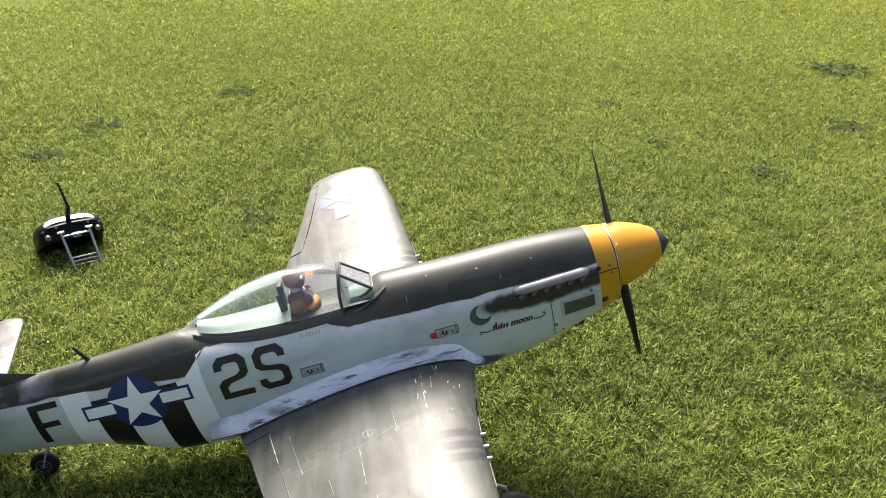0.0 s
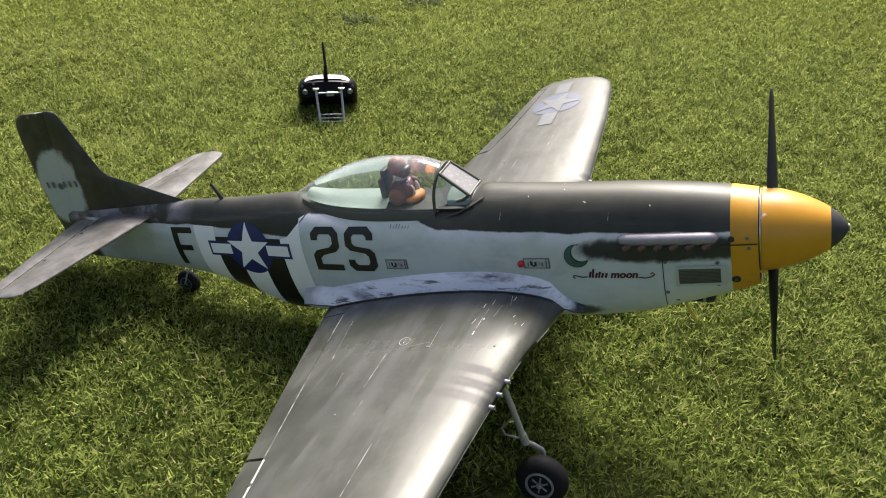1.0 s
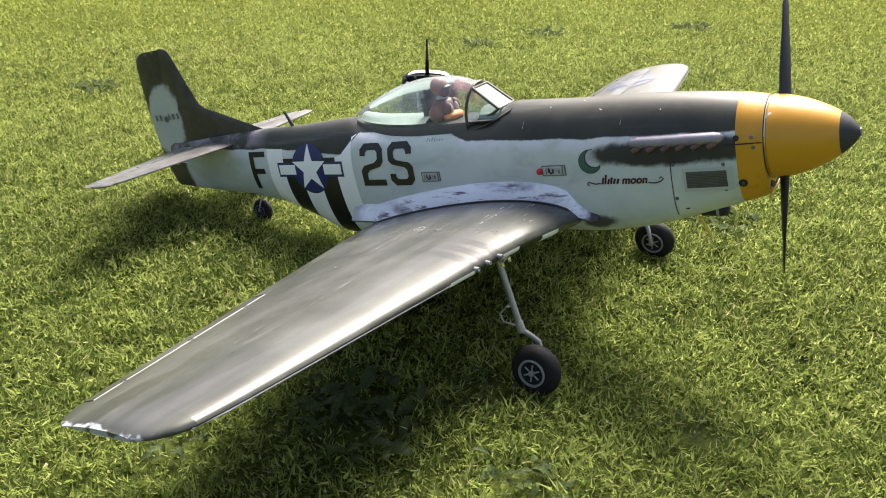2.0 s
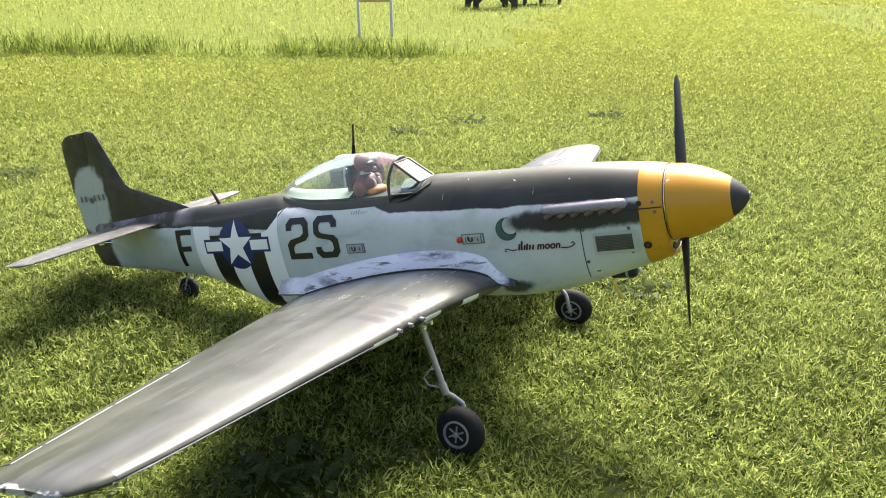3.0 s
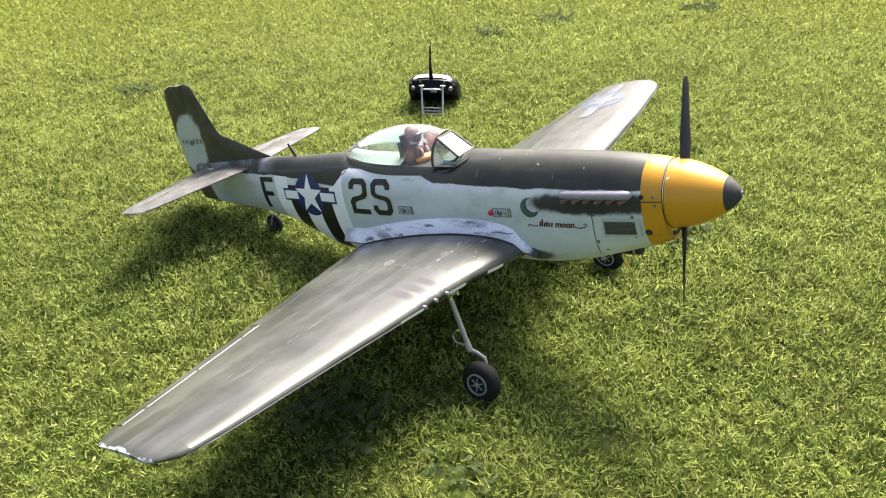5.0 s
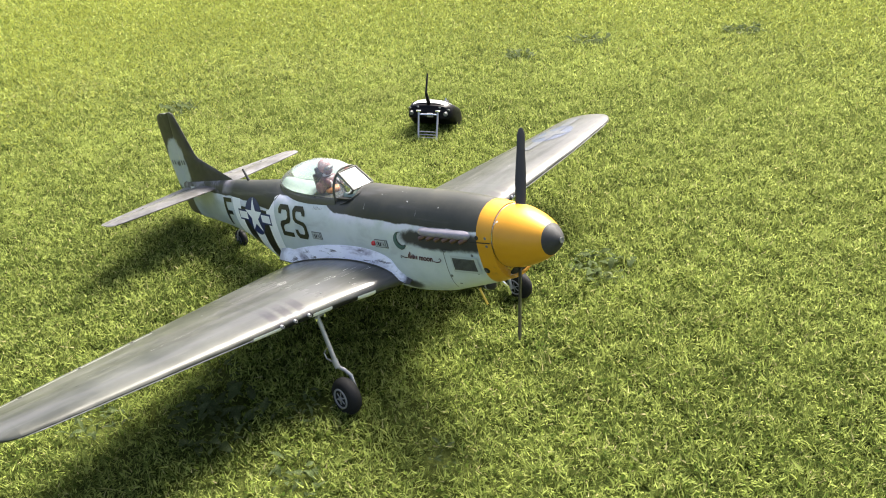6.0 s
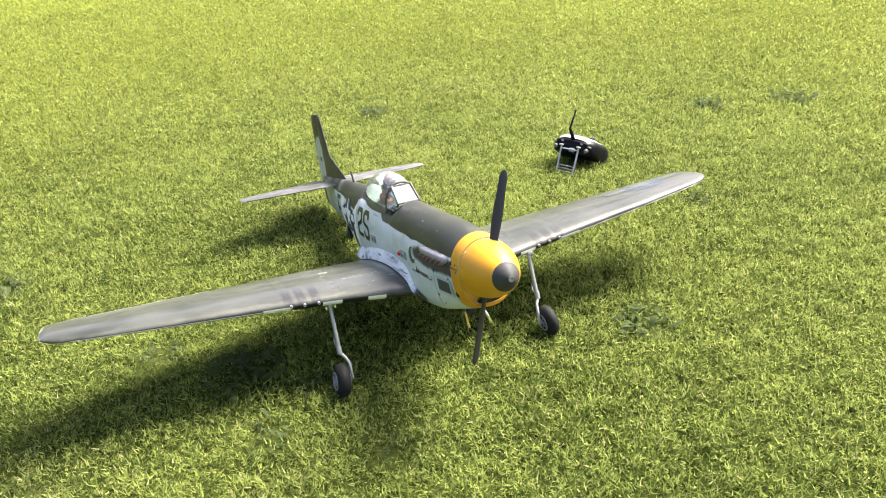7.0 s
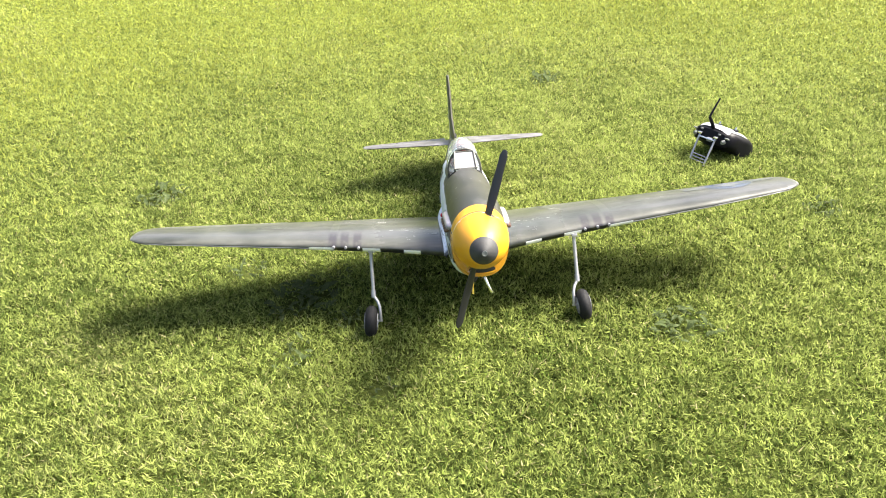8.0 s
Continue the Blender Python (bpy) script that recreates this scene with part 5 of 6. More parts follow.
def letter(shape, x, z, w, h, name):
    decal([(x + w * u, z + h * v) for u, v in shape], M_BLACK, name, "black stencilled code letter", 0.0009)


letter(TWO, -0.3975, 0.2635, 0.0540, 0.0765, "code_figure")
letter(ESS, -0.3310, 0.2635, 0.0530, 0.0765, "code_letter")
letter(EFF, -0.7135, 0.2550, 0.0490, 0.0785, "code_letter")

# crescent and script on the cowling
mx, mz, mr = 0.0530, 0.2915, 0.0185
outer = [(mx + mr * math.cos(a), mz + mr * math.sin(a)) for a in np.linspace(radians(75), radians(332), 26)]
inner = [(mx + 0.0072 + 0.0140 * math.cos(a), mz + 0.0055 + 0.0140 * math.sin(a)) for a in np.linspace(radians(310), radians(95), 22)]
decal(outer + inner, M_BLACK, "crescent_outline", "", 0.0008)
outer = [(mx + (mr - 0.0010) * math.cos(a), mz + (mr - 0.0010) * math.sin(a)) for a in np.linspace(radians(80), radians(327), 26)]
inner = [(mx + 0.0064 + 0.0146 * math.cos(a), mz + 0.0050 + 0.0146 * math.sin(a)) for a in np.linspace(radians(306), radians(98), 22)]
decal(outer + inner, M_MOON, "crescent", "mottled dark green crescent moon", 0.0012)


def stroke(points, width, material, name, lift=0.0008):
    """A painted line of even width through points in length and height."""
    left, right = [], []
    for i, p in enumerate(points):
        a, b = points[max(0, i - 1)], points[min(len(points) - 1, i + 1)]
        d = Vector((b[0] - a[0], b[1] - a[1])).normalized() * width / 2
        left.append((p[0] - d.y, p[1] + d.x)), right.append((p[0] + d.y, p[1] - d.x))
    quads = [[left[i], left[i + 1], right[i + 1], right[i]] for i in range(len(points) - 1)]
    decal(quads, material, name, "", lift, cell=0.02)


sz = 0.2600
stroke([(0.0475, sz - 0.006), (0.0445, sz - 0.004), (0.046, sz - 0.001), (0.050, sz - 0.0015), (0.058, sz - 0.004), (0.066, sz - 0.003)], 0.0019, M_SCRIPT, "swash")
stroke([(0.140, sz - 0.004), (0.150, sz - 0.005), (0.158, sz - 0.003), (0.163, sz + 0.001), (0.160, sz + 0.004), (0.157, sz + 0.002)], 0.0019, M_SCRIPT, "swash")
for k, (x, h) in enumerate(((0.0700, 0.009), (0.0745, 0.013), (0.0790, 0.007), (0.0835, 0.009), (0.0880, 0.007), (0.0935, 0.007))):
    stroke([(x - 0.0012, sz - 0.0045), (x, sz - 0.0045 + h * 0.5), (x + 0.0016, sz - 0.0045 + h * 1.15)], 0.0031, M_SCRIPT, "script_bar")


def words(text, size, material, parent, place, name, label, bold=0.0):
    """Flat raised lettering in the built-in font, turned into one mesh and carried to its place by a function."""
    data = bpy.data.curves.new("words", "FONT")
    data.offset = bold
    data.body, data.size, data.align_x = text, size, "CENTER"
    holder = bpy.data.objects.new("words", data)
    scene.collection.objects.link(holder)
    bpy.context.view_layer.update()
    me = holder.evaluated_get(bpy.context.evaluated_depsgraph_get()).to_mesh()
    bm = bmesh.new()
    bm.from_mesh(me)
    bpy.data.objects.remove(holder)
    for v in bm.verts:
        v.co = place(v.co.x, v.co.y)
    return part(name, bm, material, parent, label, smooth=False)


def on_skin(x0, z0, slant=0.25):
    return lambda u, v: Vector((x0 + u + v * slant, -(skin_y(x0 + u, z0 + v) + 0.0009), z0 + v))


words("moon", 0.0165, M_SCRIPT, fuselage, on_skin(0.1190, sz - 0.0045), "lettering", "dark red painted word", 0.0006)
for k in range(7):
    x = -0.245 + 0.0052 * k
    stroke([(x, 0.3365), (x + 0.0015, 0.3365 + (0.006 if k in (0, 2, 3) else 0.0038))], 0.0011, M_VENT, "name_bar")
for k in range(6):
    if k != 2:
        x = -0.998 + 0.0145 * k
        bm = box((0.0052, 0.0004, 0.0125), (x, 0, 0.4195), 0.0)
        bm.transform(Matrix.Translation((0, -0.0072, 0)))
        part("serial_bar", bm, M_VENT, fin if x > -0.962 else rudder)

# hatches, switches, seams and screws
def plate(x0, z0, x1, z1, material, name, label="", lift=0.0014, parent=None):
    return decal(rect(x0, z0, x1, z1), material, name, label, lift, parent)


def skin_box(x, z, size, material, name, parent=None, label="", out=0.0):
    y = skin_y(x, z)
    slope = math.degrees(math.atan2(skin_y(x, z - 0.003) - skin_y(x, z + 0.003), 0.006))
    m = Matrix.Translation((x, -(y + out), z)) @ pose(0, 0, 0, -slope if SIDE < 0 else slope)
    return part(name, box(size, (0, 0, 0), min(size) * 0.25, m), material, parent or fuselage, label)


def skin_disc(x, z, r, material, name, parent, label=""):
    bm = turned([(-0.003, r), (0.0010, r), (0.0016, r * 0.8), (0.0012, 0.0)], (0, 0, 0), "y", 14)
    slope = math.degrees(math.atan2(skin_y(x, z - 0.003) - skin_y(x, z + 0.003), 0.006))
    bm.transform(Matrix.Translation((x, -skin_y(x, z), z)) @ pose(0, 0, 0, -slope) @ pose(0, 0, 0, 0, 0, 180))
    return part(name, bm, material, parent, label)


for x, z, w in ((-0.0085, 0.2800, 0.037), (-0.243, 0.2775, 0.035)):
    sw = skin_box(x, z, (w + 0.0035, 0.0024, 0.0172), M_VENT, "switch_plate", None, "pale grey moulded switch plate with dark slots")
    skin_box(x, z, (w, 0.0038, 0.0142), M_SWITCH, "cover", sw)
    skin_box(x + 0.0155, z, (0.0016, 0.0056, 0.0150), M_VENT, "edge", sw)
    for k, (dx, dz, sx, sz_, h, mat) in enumerate(((-0.0075, 0.001, 0.0045, 0.0085, 0.0042, M_DARK), (-0.0012, -0.0005, 0.0034, 0.0070, 0.0052, M_SEAM), (-0.0045, -0.0035, 0.0040, 0.0026, 0.0056, M_DARK), (0.0050, 0.0012, 0.0030, 0.0050, 0.0056, M_STEEL), (0.0090, -0.0012, 0.0030, 0.0065, 0.0042, M_VENT), (-0.0125, -0.0005, 0.0016, 0.0090, 0.0044, M_VENT), (0.0022, 0.0036, 0.0200, 0.0012, 0.0044, M_STEEL))):
        skin_box(x + dx, z + dz, (sx, h, sz_), mat, "slider" if mat is M_STEEL else "slot", sw)
bm = turned([(-0.004, 0.0052), (0.002, 0.0052), (0.0045, 0.0040), (0.0055, 0.0)], (0, 0, 0), "y", 18)
bm.transform(Matrix.Translation((-0.0325, -skin_y(-0.0325, 0.2795) - 0.001, 0.2795)) @ pose(0, 0, 0, 180, 0, 0))
part("indicator_lamp", bm, M_RED, fuselage, "small red indicator lens")

vent = plate(0.1920, 0.2400, 0.2600, 0.2745, M_PALE, "vent_frame", "pale vent frame round a dark mesh", 0.0022)
plate(0.1960, 0.2450, 0.2520, 0.2700, M_MESH, "vent_mesh", "dark grey wire mesh", 0.0025, vent)
for k in range(9):
    z = 0.2468 + 0.0024 * k
    plate(0.1962, z, 0.2518, z + 0.0007, M_SEAM, "vent_wire", "", 0.0026, vent)
for x0, z0, x1, z1 in ((0.1740, 0.200, 0.1753, 0.2860), (0.1740, 0.2845, 0.20, 0.2855)):
    plate(x0, z0, x1, z1, M_SEAM, "panel_line", "", 0.0006)
plate(0.2500, 0.3045, 0.3000, 0.3062, M_DARK, "cowl_split", "", 0.0018, cowl)
for x, z in ((0.1785, 0.2810), (0.1785, 0.2290), (0.2870, 0.3130), (0.2890, 0.2990), (0.2480, 0.2780), (0.2480, 0.2400)):
    skin_disc(x, z, 0.0027, M_VENT, "screw", cowl if x > 0.266 else fuselage)
skin_disc(0.2715, 0.2485, 0.0062, M_DARK, "needle_hole", cowl, "dark hole in the ring")
skin_box(0.2715, 0.2485, (0.0040, 0.0060, 0.0045), M_OLIVE, "needle_valve", cowl)
skin_disc(0.2670, 0.3130, 0.0042, M_DARK, "glow_hole", cowl, "dark round hole")
part("fuel_line", tube([(0.2960, -0.030, 0.2480), (0.3080, -0.030, 0.2440), (0.3120, -0.026, 0.2540), (0.3060, -0.024, 0.2620)], 0.0020, 8), M_TUBE, plane, "yellow fuel line loop")
skin_box(0.19, 0.211, (0.006, 0.002, 0.0012), M_DARK, "nick")
# oblique screws and slot lines on the ring
for x, z in ((0.1020, 0.3420), (-0.06, 0.3460)):
    stroke([(x, z), (x + 0.0008, z + 0.010)], 0.0008, M_SCRATCH, "scratch")

# exhaust fairing with six stubs, on both sides
for s in (-1, 1):
    rings = []
    for x, g in ((0.1135, 0.25), (0.1185, 0.8), (0.1300, 1.0), (0.19, 1.0), (0.236, 1.0), (0.2460, 0.85), (0.2515, 0.35)):
        zc = 0.3155
        y = skin_y(x, zc)
        ring = [(x, s * (y - 0.004 + (0.013 * g) * max(0.0, math.cos(a)) ** 0.7 * (1 if math.cos(a) > 0 else 0) + 0.0), zc + 0.0086 * g * math.sin(a)) for a in np.linspace(-math.pi / 2, math.pi / 2, 11)]
        ring += [(x, s * (y - 0.007), zc + 0.0086 * g), (x, s * (y - 0.007), zc - 0.0086 * g)]
        rings.append(ring)
    fairing = part("exhaust_fairing", loft(rings), M_FAIRING, plane, "lilac-grey exhaust fairing stained with soot")
    for k in range(6):
        x = 0.1245 + 0.0215 * k
        y = skin_y(x, 0.307)
        part("exhaust_stub", tube([(x + 0.010, s * (y - 0.002), 0.3095), (x + 0.004, s * (y + 0.0040), 0.3070), (x - 0.002, s * (y + 0.0070), 0.3040)], [0.0045, 0.0048, 0.0042], 10), M_STUB, fairing, "sooty copper exhaust stub")

# engine silencer, drain tubes and carburettor below the cowling
part("silencer", turned([(0.200, 0.005), (0.203, 0.0090), (0.232, 0.0100), (0.240, 0.0090), (0.243, 0.005)], (-0.004, -0.016, 0.196), "x", 20), M_DARK, plane, "black engine silencer")
part("silencer_clamp", turned([(0.226, 0.0106), (0.230, 0.0106), (0.230, 0.008)], (-0.004, -0.016, 0.196), "x", 20), M_STEEL, plane)
part("drain_tube", tube([(0.200, -0.012, 0.186), (0.196, -0.016, 0.182), (0.210, -0.018, 0.152)], 0.0024, 8), M_TUBE, plane, "yellow silicone drain tube")
part("exhaust_pipe", tube([(0.232, 0.008, 0.196), (0.240, 0.014, 0.180), (0.236, 0.022, 0.160)], 0.0035, 10), M_CHROME, plane, "bright metal outlet pipe")
part("carburettor", box((0.016, 0.014, 0.020), (0.252, 0.004, 0.216), 0.003), M_STEEL, plane)

# star and bars on the port wing
def wing_skin(x, y):
    le, te, z, th = wing_at(y)
    return wing_point(y, min(0.99, max(0.005, (le + 0.028 * min(1.0, max(0.0, y - 0.1) / 0.5) - 0.064 * (y - 0.05) - x) / (le - te))), True, 1)[2]


def wing_decal(rings, material, name, label, lift):
    bm = bmesh.new()
    for ring in rings:
        bm.faces.new([bm.verts.new((x, y, 0)) for x, y in ring])
    for axis in (0, 1):
        vals = [v.co[axis] for v in bm.verts]
        k = math.ceil(min(vals) / 0.009)
        while k * 0.009 < max(vals):
            co, no = [0, 0, 0], [0, 0, 0]
            co[axis], no[axis] = k * 0.009, 1
            bmesh.ops.bisect_plane(bm, geom=bm.verts[:] + bm.edges[:] + bm.faces[:], plane_co=co, plane_no=no, dist=1e-7)
            k += 1
    bmesh.ops.triangulate(bm, faces=[f for f in bm.faces if len(f.verts) > 4])
    for v in bm.verts:
        v.co.z = wing_skin(v.co.x, v.co.y) + lift
    bmesh.ops.recalc_face_normals(bm, faces=bm.faces)
    if sum(f.normal.z for f in bm.faces) < 0:
        bmesh.ops.reverse_faces(bm, faces=bm.faces)
    return part(name, bm, material, wing, label)


WX, WY, WR = -0.158, 0.680, 0.058
# white and blue drawn towards the wing colour, imitating glare that washes them out
M_GLAREWHITE = plain("glare_dulled_white_paint", (0.115, 0.122, 0.138), 0.38, 0.1, grain=14, spread=0.3, coat=0.28)
M_GLAREBLUE = plain("glare_dulled_blue_paint", (0.075, 0.094, 0.15), 0.38, 0.1, grain=30, spread=0.4, coat=0.28)
wing_decal([[(WX + WR * math.cos(a), WY + WR * math.sin(a)) for a in np.linspace(0, 2 * math.pi, 40, endpoint=False)]], M_GLAREBLUE, "wing_roundel", "blue roundel on the wing, dulled as by glare", 0.0006)
for s in (-1, 1):
    wing_decal([[(WX - 0.019, WY + s * 0.056), (WX + 0.015, WY + s * 0.056), (WX + 0.015, WY + s * 0.116), (WX - 0.019, WY + s * 0.116)]], M_GLAREWHITE, "wing_bar", "white bar", 0.0010)
wing_decal([[(WX + r * math.cos(a), WY + r * math.sin(a)) for k in range(10) for r, a in (((0.057 if k % 2 == 0 else 0.0225), k * math.pi / 5),)]], M_GLAREWHITE, "wing_star", "white five-pointed star", 0.0014)

# ---- the radio transmitter ----
TXM = pose(-0.935, 0.940, 0.0, 0, 0, 26.5)
radio = empty("radio_transmitter", TXM, "black radio transmitter with silver face on a metal stand", "radio transmitter")
TW, TX = 0.170, -0.012
SLAB = [(-0.060, 0.062), (-0.058, 0.078), (-0.046, 0.100), (-0.018, 0.107), (0.030, 0.084), (0.072, 0.058), (0.090, 0.036), (0.094, 0.014), (0.084, 0.001), (0.040, 0.002), (-0.010, 0.024), (-0.048, 0.052)]


def slab_ring(u, g):
    return [(TX + u * TW, 0.012 + (y - 0.012) * g, 0.052 + (z - 0.052) * g if z > 0.03 else z) for y, z in SLAB]


def swell(u):
    """The case is tallest in its middle."""
    return 0.008 * (1 - (2 * u) ** 2) - 0.004


part("case", loft([[(x, y, z + (swell(u) if z > 0.06 else 0)) for x, y, z in slab_ring(u, g)] for u, g in ((-0.5, 0.30), (-0.495, 0.52), (-0.48, 0.70), (-0.45, 0.84), (-0.40, 0.94), (-0.32, 1.0), (-0.15, 1.0), (0, 1.0), (0.15, 1.0), (0.32, 1.0), (0.40, 0.94), (0.45, 0.84), (0.48, 0.70), (0.495, 0.52), (0.5, 0.30))]), M_TXBLACK, radio, "black rounded plastic case")
face = []
for k in range(-7, 8):
    u = k * 0.41 / 7
    d = swell(u) + 0.004 - 0.010 * abs(u / 0.41) ** 5
    face.append([(TX + u * TW, y, z + d) for y, z in ((-0.036, 0.1020), (-0.028, 0.1050), (-0.016, 0.1060), (0.028, 0.0855), (0.064, 0.0635), (0.070, 0.055))])
part("face_plate", loft(face, False, False), M_TXFACE, radio, "silver face plate")
for x in (-0.045, 0.028):
    part("gimbal", turned([(0.0, 0.013), (0.003, 0.012), (0.0065, 0.0)], (x, 0.022, 0.0935), "z", 18), M_TXBLACK, radio)
    part("stick", tube([(x, 0.024, 0.096), (x, 0.030, 0.106)], [0.0035, 0.0022], 8), M_CHROME, radio)
part("antenna_hinge", tube([(-0.014, -0.034, 0.098), (-0.015, -0.042, 0.122), (-0.0130, -0.060, 0.152)], [0.0078, 0.0066, 0.0052], 12), M_TXBLACK, radio)
part("antenna", tube([(-0.0128, -0.061, 0.153), (-0.0155, -0.040, 0.178), (-0.0190, -0.013, 0.207)], [0.0042, 0.0036, 0.0030], 10), M_TXBLACK, radio, "black whip antenna")
for x, z in ((-0.082, 0.094), (-0.050, 0.099), (0.030, 0.098), (0.060, 0.092)):
    part("switch", tube([(x, -0.040, z - 0.006), (x, -0.058, z + 0.004)], [0.0042, 0.0024], 10), M_VENT, radio)
for x in (-0.074, 0.052):
    part("dial", turned([(-0.0625, 0.0060), (-0.058, 0.0075), (-0.050, 0.0075)], (x, 0, 0.078), "y", 16), M_VENT, radio)
part("socket", box((0.022, 0.010, 0.014), (-0.004, -0.061, 0.074), 0.003), M_STEEL, radio)
stand = new("stand")
stand.parent = radio
stand["label"] = "bright metal ladder-shaped stand"
lows, highs = [Vector((s * 0.0333, -0.119, 0.002)) for s in (-1, 1)], [Vector((-0.0435, -0.066, 0.088)), Vector((0.0275, -0.066, 0.089))]
for a, b in zip(lows, highs):
    part("stand_leg", tube([b, a], 0.0034, 8), M_STEEL, stand)
    part("stand_cap", box((0.018, 0.008, 0.006), b + Vector((0, 0, 0.002)), 0.002), M_CHROME, stand)
part("cross_bar", tube([highs[0].lerp(lows[0], 0.10), highs[1].lerp(lows[1], 0.10)], 0.0028, 8), M_CHROME, stand)
for s in (0.70, 0.80, 0.90):
    part("rung", tube([highs[0].lerp(lows[0], s), highs[1].lerp(lows[1], s)], 0.0018, 7), M_STEEL, stand)

# ---- the far side of the field ----


def sign(x, y, turn, lean):
    top = empty("notice_sign", pose(x, y, 0, 0, lean, turn), "peach notice board on two white posts in the grass", "sign", "notice signs")
    for s in (-1, 1):
        part("post", box((0.024, 0.020, 0.56), (s * 0.162, 0.0, 0.28), 0.002), M_POST, top)
    board = part("board", box((0.30, 0.010, 0.225), (0, -0.004, 0.430), 0.002), M_SIGN, top, "peach coloured board")
    words("NO TAXING", 0.046, M_INK, board, lambda u, v: Vector((u, -0.0112, 0.452 + v)), "lettering", "dark lettering")
    part("underline", box((0.235, 0.001, 0.004), (0, -0.0112, 0.444), 0), M_INK, board)
    for w, z in ((0.22, 0.406), (0.10, 0.376)):
        for k in range(int(w / 0.022)):
            part("text_bar", box((0.016, 0.001, 0.010), (-w / 2 + 0.011 + k * 0.022, -0.0112, z), 0), M_INK, board)
    return top


sign(-3.69, 5.545, 12, -2.0)
sign(1.16, 12.79, 4, 3.0)


def trestle(x, y, turn, length=0.66, depth=0.5, height=0.80):
    top = empty("timber_trestle", pose(x, y, 0, 0, 0, turn), "dark timber trestle table with crossed braces", "trestle table")
    for sx in (-1, 1):
        for sy in (-1, 1):
            part("leg", box((0.085, 0.07, height), (sx * length / 2, sy * depth / 2, height / 2), 0.006), M_TIMBER, top)
    for sy in (-1, 1):
        for s in (-1, 1):
            a = math.atan2(height - 0.1, length)
            part("brace", box((math.hypot(length, height - 0.1), 0.035, 0.055), (0, 0, 0), 0.004, Matrix.Translation((0, sy * (depth / 2 + 0.05 * s * 0.4), height / 2)) @ pose(0, 0, 0, 0, s * math.degrees(a), 0)), M_TIMBER, top)
    for k in range(4):
        part("board", box((length + 0.25, depth / 4 + 0.02, 0.035), (0, -depth / 2 + depth / 8 + k * depth / 4, height + 0.018), 0.003), M_TIMBER, top)
    return top


trestle(-4.96, 11.1, 40, 0.62)


def bench_table(x, y, turn, length, depth, height, shelf):
    top = empty("field_table", pose(x, y, 0, 0, 0, turn), "dark timber work table with a low shelf", "table", "work tables")
    for sx in (-1, 1):
        for sy in (-1, 1):
            part("leg", box((0.05, 0.05, height), (sx * length / 2, sy * depth / 2, height / 2), 0.004), M_TIMBER, top)
    part("shelf", box((length, depth, 0.05), (0, 0, shelf), 0.004), M_TIMBER, top)
    part("tabletop", box((length + 0.1, depth + 0.1, 0.05), (0, 0, height + 0.025), 0.004), M_TIMBER, top)
    return top


bench_table(-4.86, 12.7, 66, 0.85, 0.45, 0.75, 0.20)
tagged(part("storage_box", box((0.42, 0.24, 0.12), (0, 0, 0.287), 0.012, pose(-4.80, 12.8, 0, 0, 0, 66)), M_BLUEBOX), "blue plastic box on the shelf of a work table", "box")
for x, y, t, l in ((-3.6, 20.4, 30, 1.7), (-2.7, 21.2, 30, 1.6), (0.3, 25.2, 35, 2.0), (2.2, 26.4, 35, 2.0), (-7.2, 18.9, 25, 1.8)):
    bench_table(x, y, t, l, 0.6, 0.75, 0.45)
for x, y, t in ((-5.62, 16.30, 20), (-5.40, 16.75, 50)):
    stool = empty("folding_stool", pose(x, y, 0, 0, 0, t), "small white folding stool on the grass", "stool", "folding stools")
    part("seat", box((0.24, 0.14, 0.025), (0, 0, 0.23), 0.008), M_POST, stool)
    for s in (-1, 1):
        for q in (-1, 1):
            part("leg", tube([(q * 0.09, s * 0.06, 0.0), (-q * 0.07, s * 0.06, 0.225)], 0.010, 6), M_POST, stool)


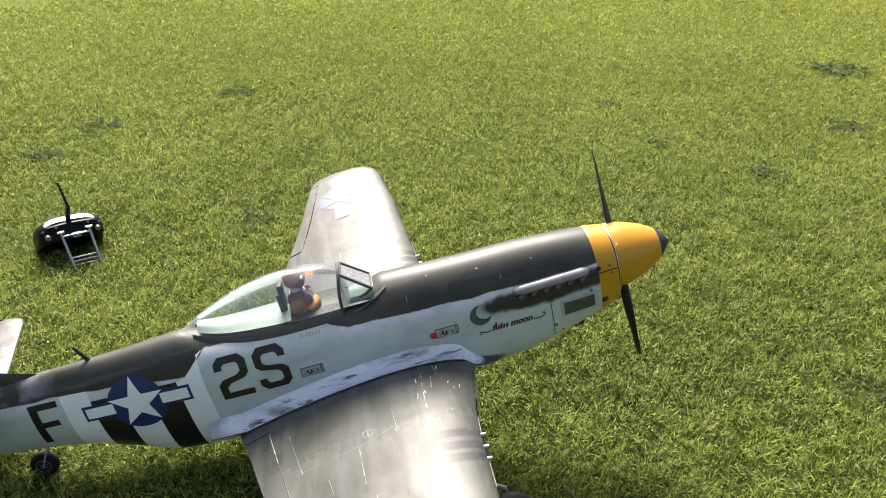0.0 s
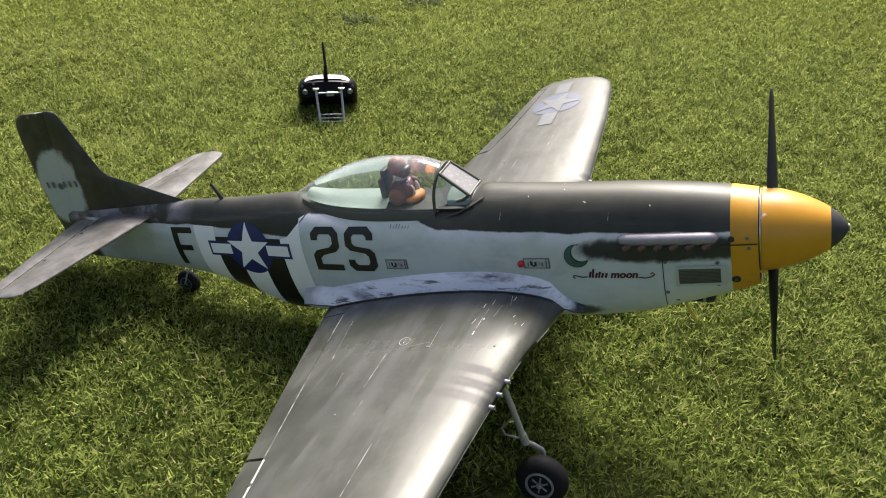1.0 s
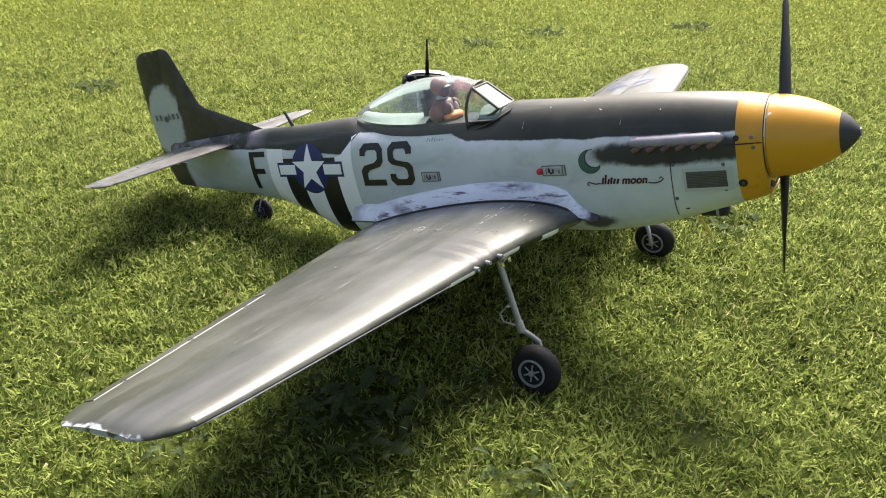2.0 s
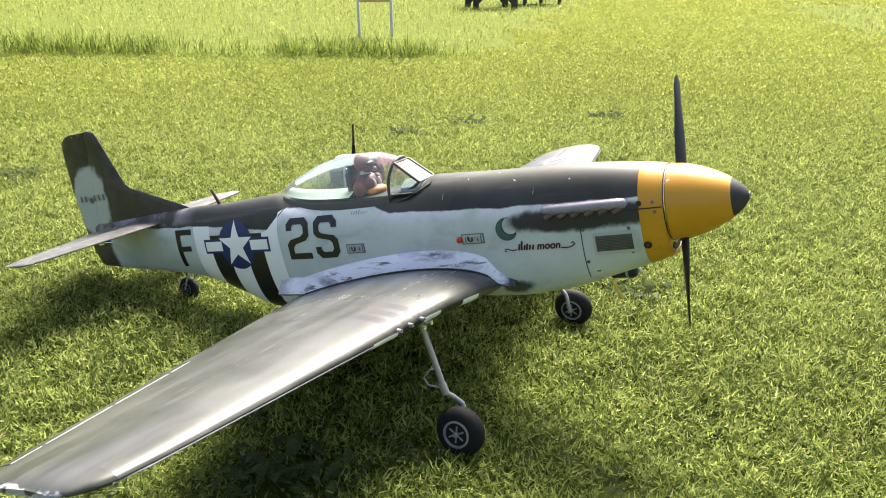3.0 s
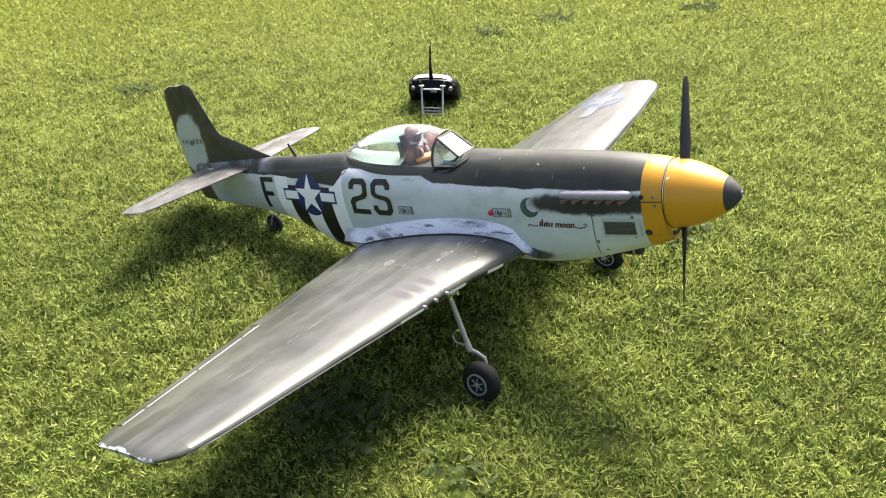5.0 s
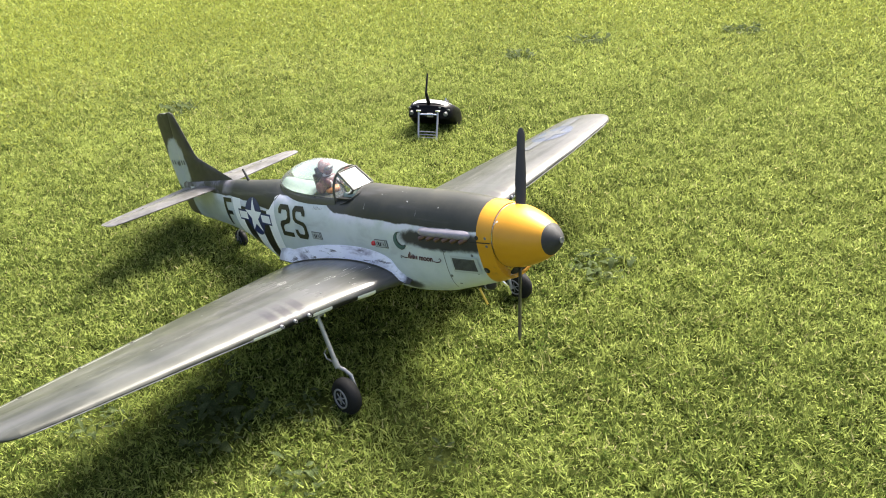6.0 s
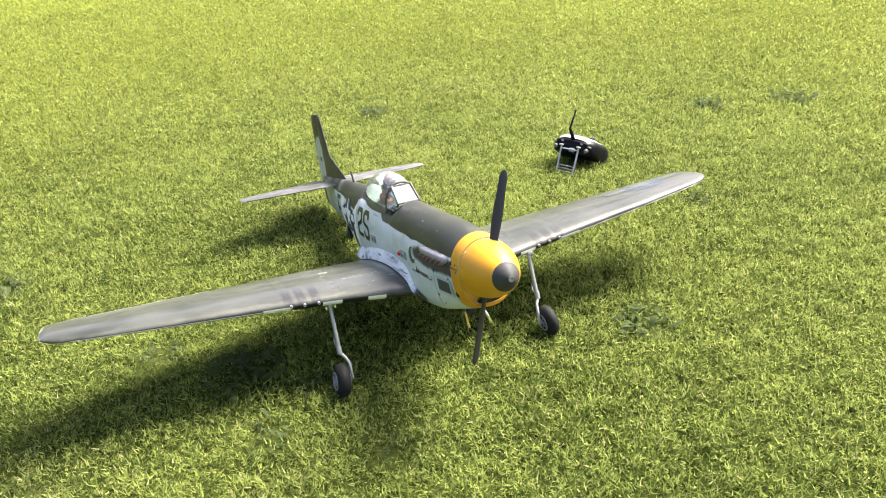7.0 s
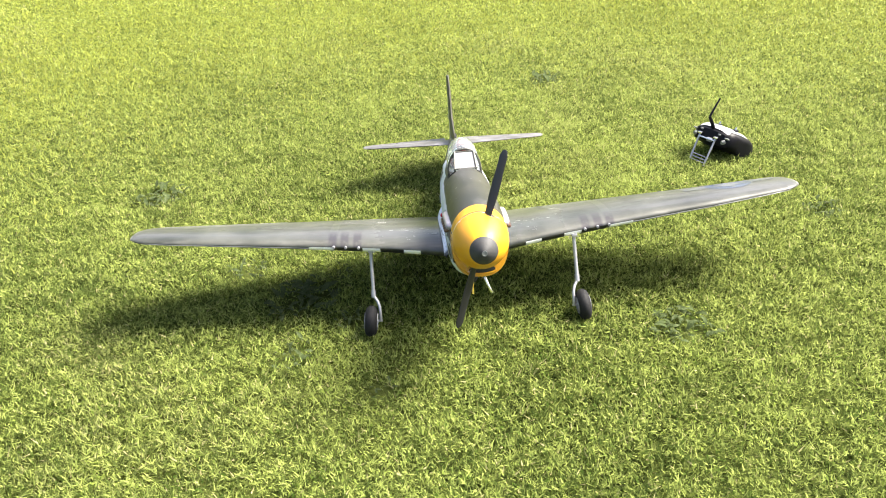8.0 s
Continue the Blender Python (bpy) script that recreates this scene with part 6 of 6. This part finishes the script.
def hedge(name, start, end, height, depth, leaves, label, seed):
    """A hedge: a dark core of many small leaves with an uneven top and gaps."""
    rng = np.random.default_rng(seed)
    a, b = np.array(start), np.array(end)
    along = (b - a) / np.linalg.norm(b - a)
    across = np.array((-along[1], along[0]))
    length = np.linalg.norm(b - a)
    u = rng.uniform(0, length, leaves)
    top = height * (0.8 + 0.14 * np.sin(u * 0.9 + seed) + 0.10 * np.sin(u * 2.3 + 1.0) + 0.06 * np.sin(u * 6.1))
    h = top * rng.uniform(0, 1, leaves) ** 0.8
    w = (rng.uniform(-1, 1, leaves)) * depth / 2 * np.sqrt(np.clip(1 - (h / (top + 0.05)) ** 3, 0.1, 1))
    c = np.stack([a[0] + along[0] * u + across[0] * w, a[1] + along[1] * u + across[1] * w, h], 1)
    r = rng.uniform(0.04, 0.11, leaves)[:, None]
    d1, d2 = rng.normal(size=(leaves, 3)), rng.normal(size=(leaves, 3))
    d1 /= np.linalg.norm(d1, axis=1)[:, None]
    d2 /= np.linalg.norm(d2, axis=1)[:, None]
    v = np.stack([c - d1 * r, c + d2 * r * 0.6, c + d1 * r, c - d2 * r * 0.6], 1).reshape(-1, 3)
    v[:, 2] = np.maximum(v[:, 2], 0.0)
    me = bpy.data.meshes.new(name)
    me.vertices.add(4 * leaves), me.loops.add(4 * leaves), me.polygons.add(leaves)
    me.vertices.foreach_set("co", v.ravel().astype(np.float32))
    me.loops.foreach_set("vertex_index", np.arange(4 * leaves, dtype=np.int32))
    me.polygons.foreach_set("loop_start", np.arange(leaves, dtype=np.int32) * 4)
    me.update(calc_edges=True)
    me.materials.append(M_HEDGE)
    return tagged(new(name, me), label, "hedge", kind="stuff")


hedge("hedge", (-11.5, 18.2), (-1.6, 25.6), 2.4, 1.6, 45000, "dark leafy hedge along the far side of the field", 1)
hedge("hedge", (-0.5, 26.4), (12, 35), 2.4, 1.8, 40000, "dark leafy hedge along the far side of the field", 2)
hedge("hedge", (-60, 34), (40, 60), 5.0, 4.0, 70000, "distant dark hedge of trees behind the field", 3)
hedge("hedge", (-60, -60), (-60, 34), 5.0, 4.0, 40000, "distant dark hedge of trees behind the field", 4)
hedge("hedge", (40, 60), (60, -50), 5.0, 4.0, 40000, "distant dark hedge of trees behind the field", 5)
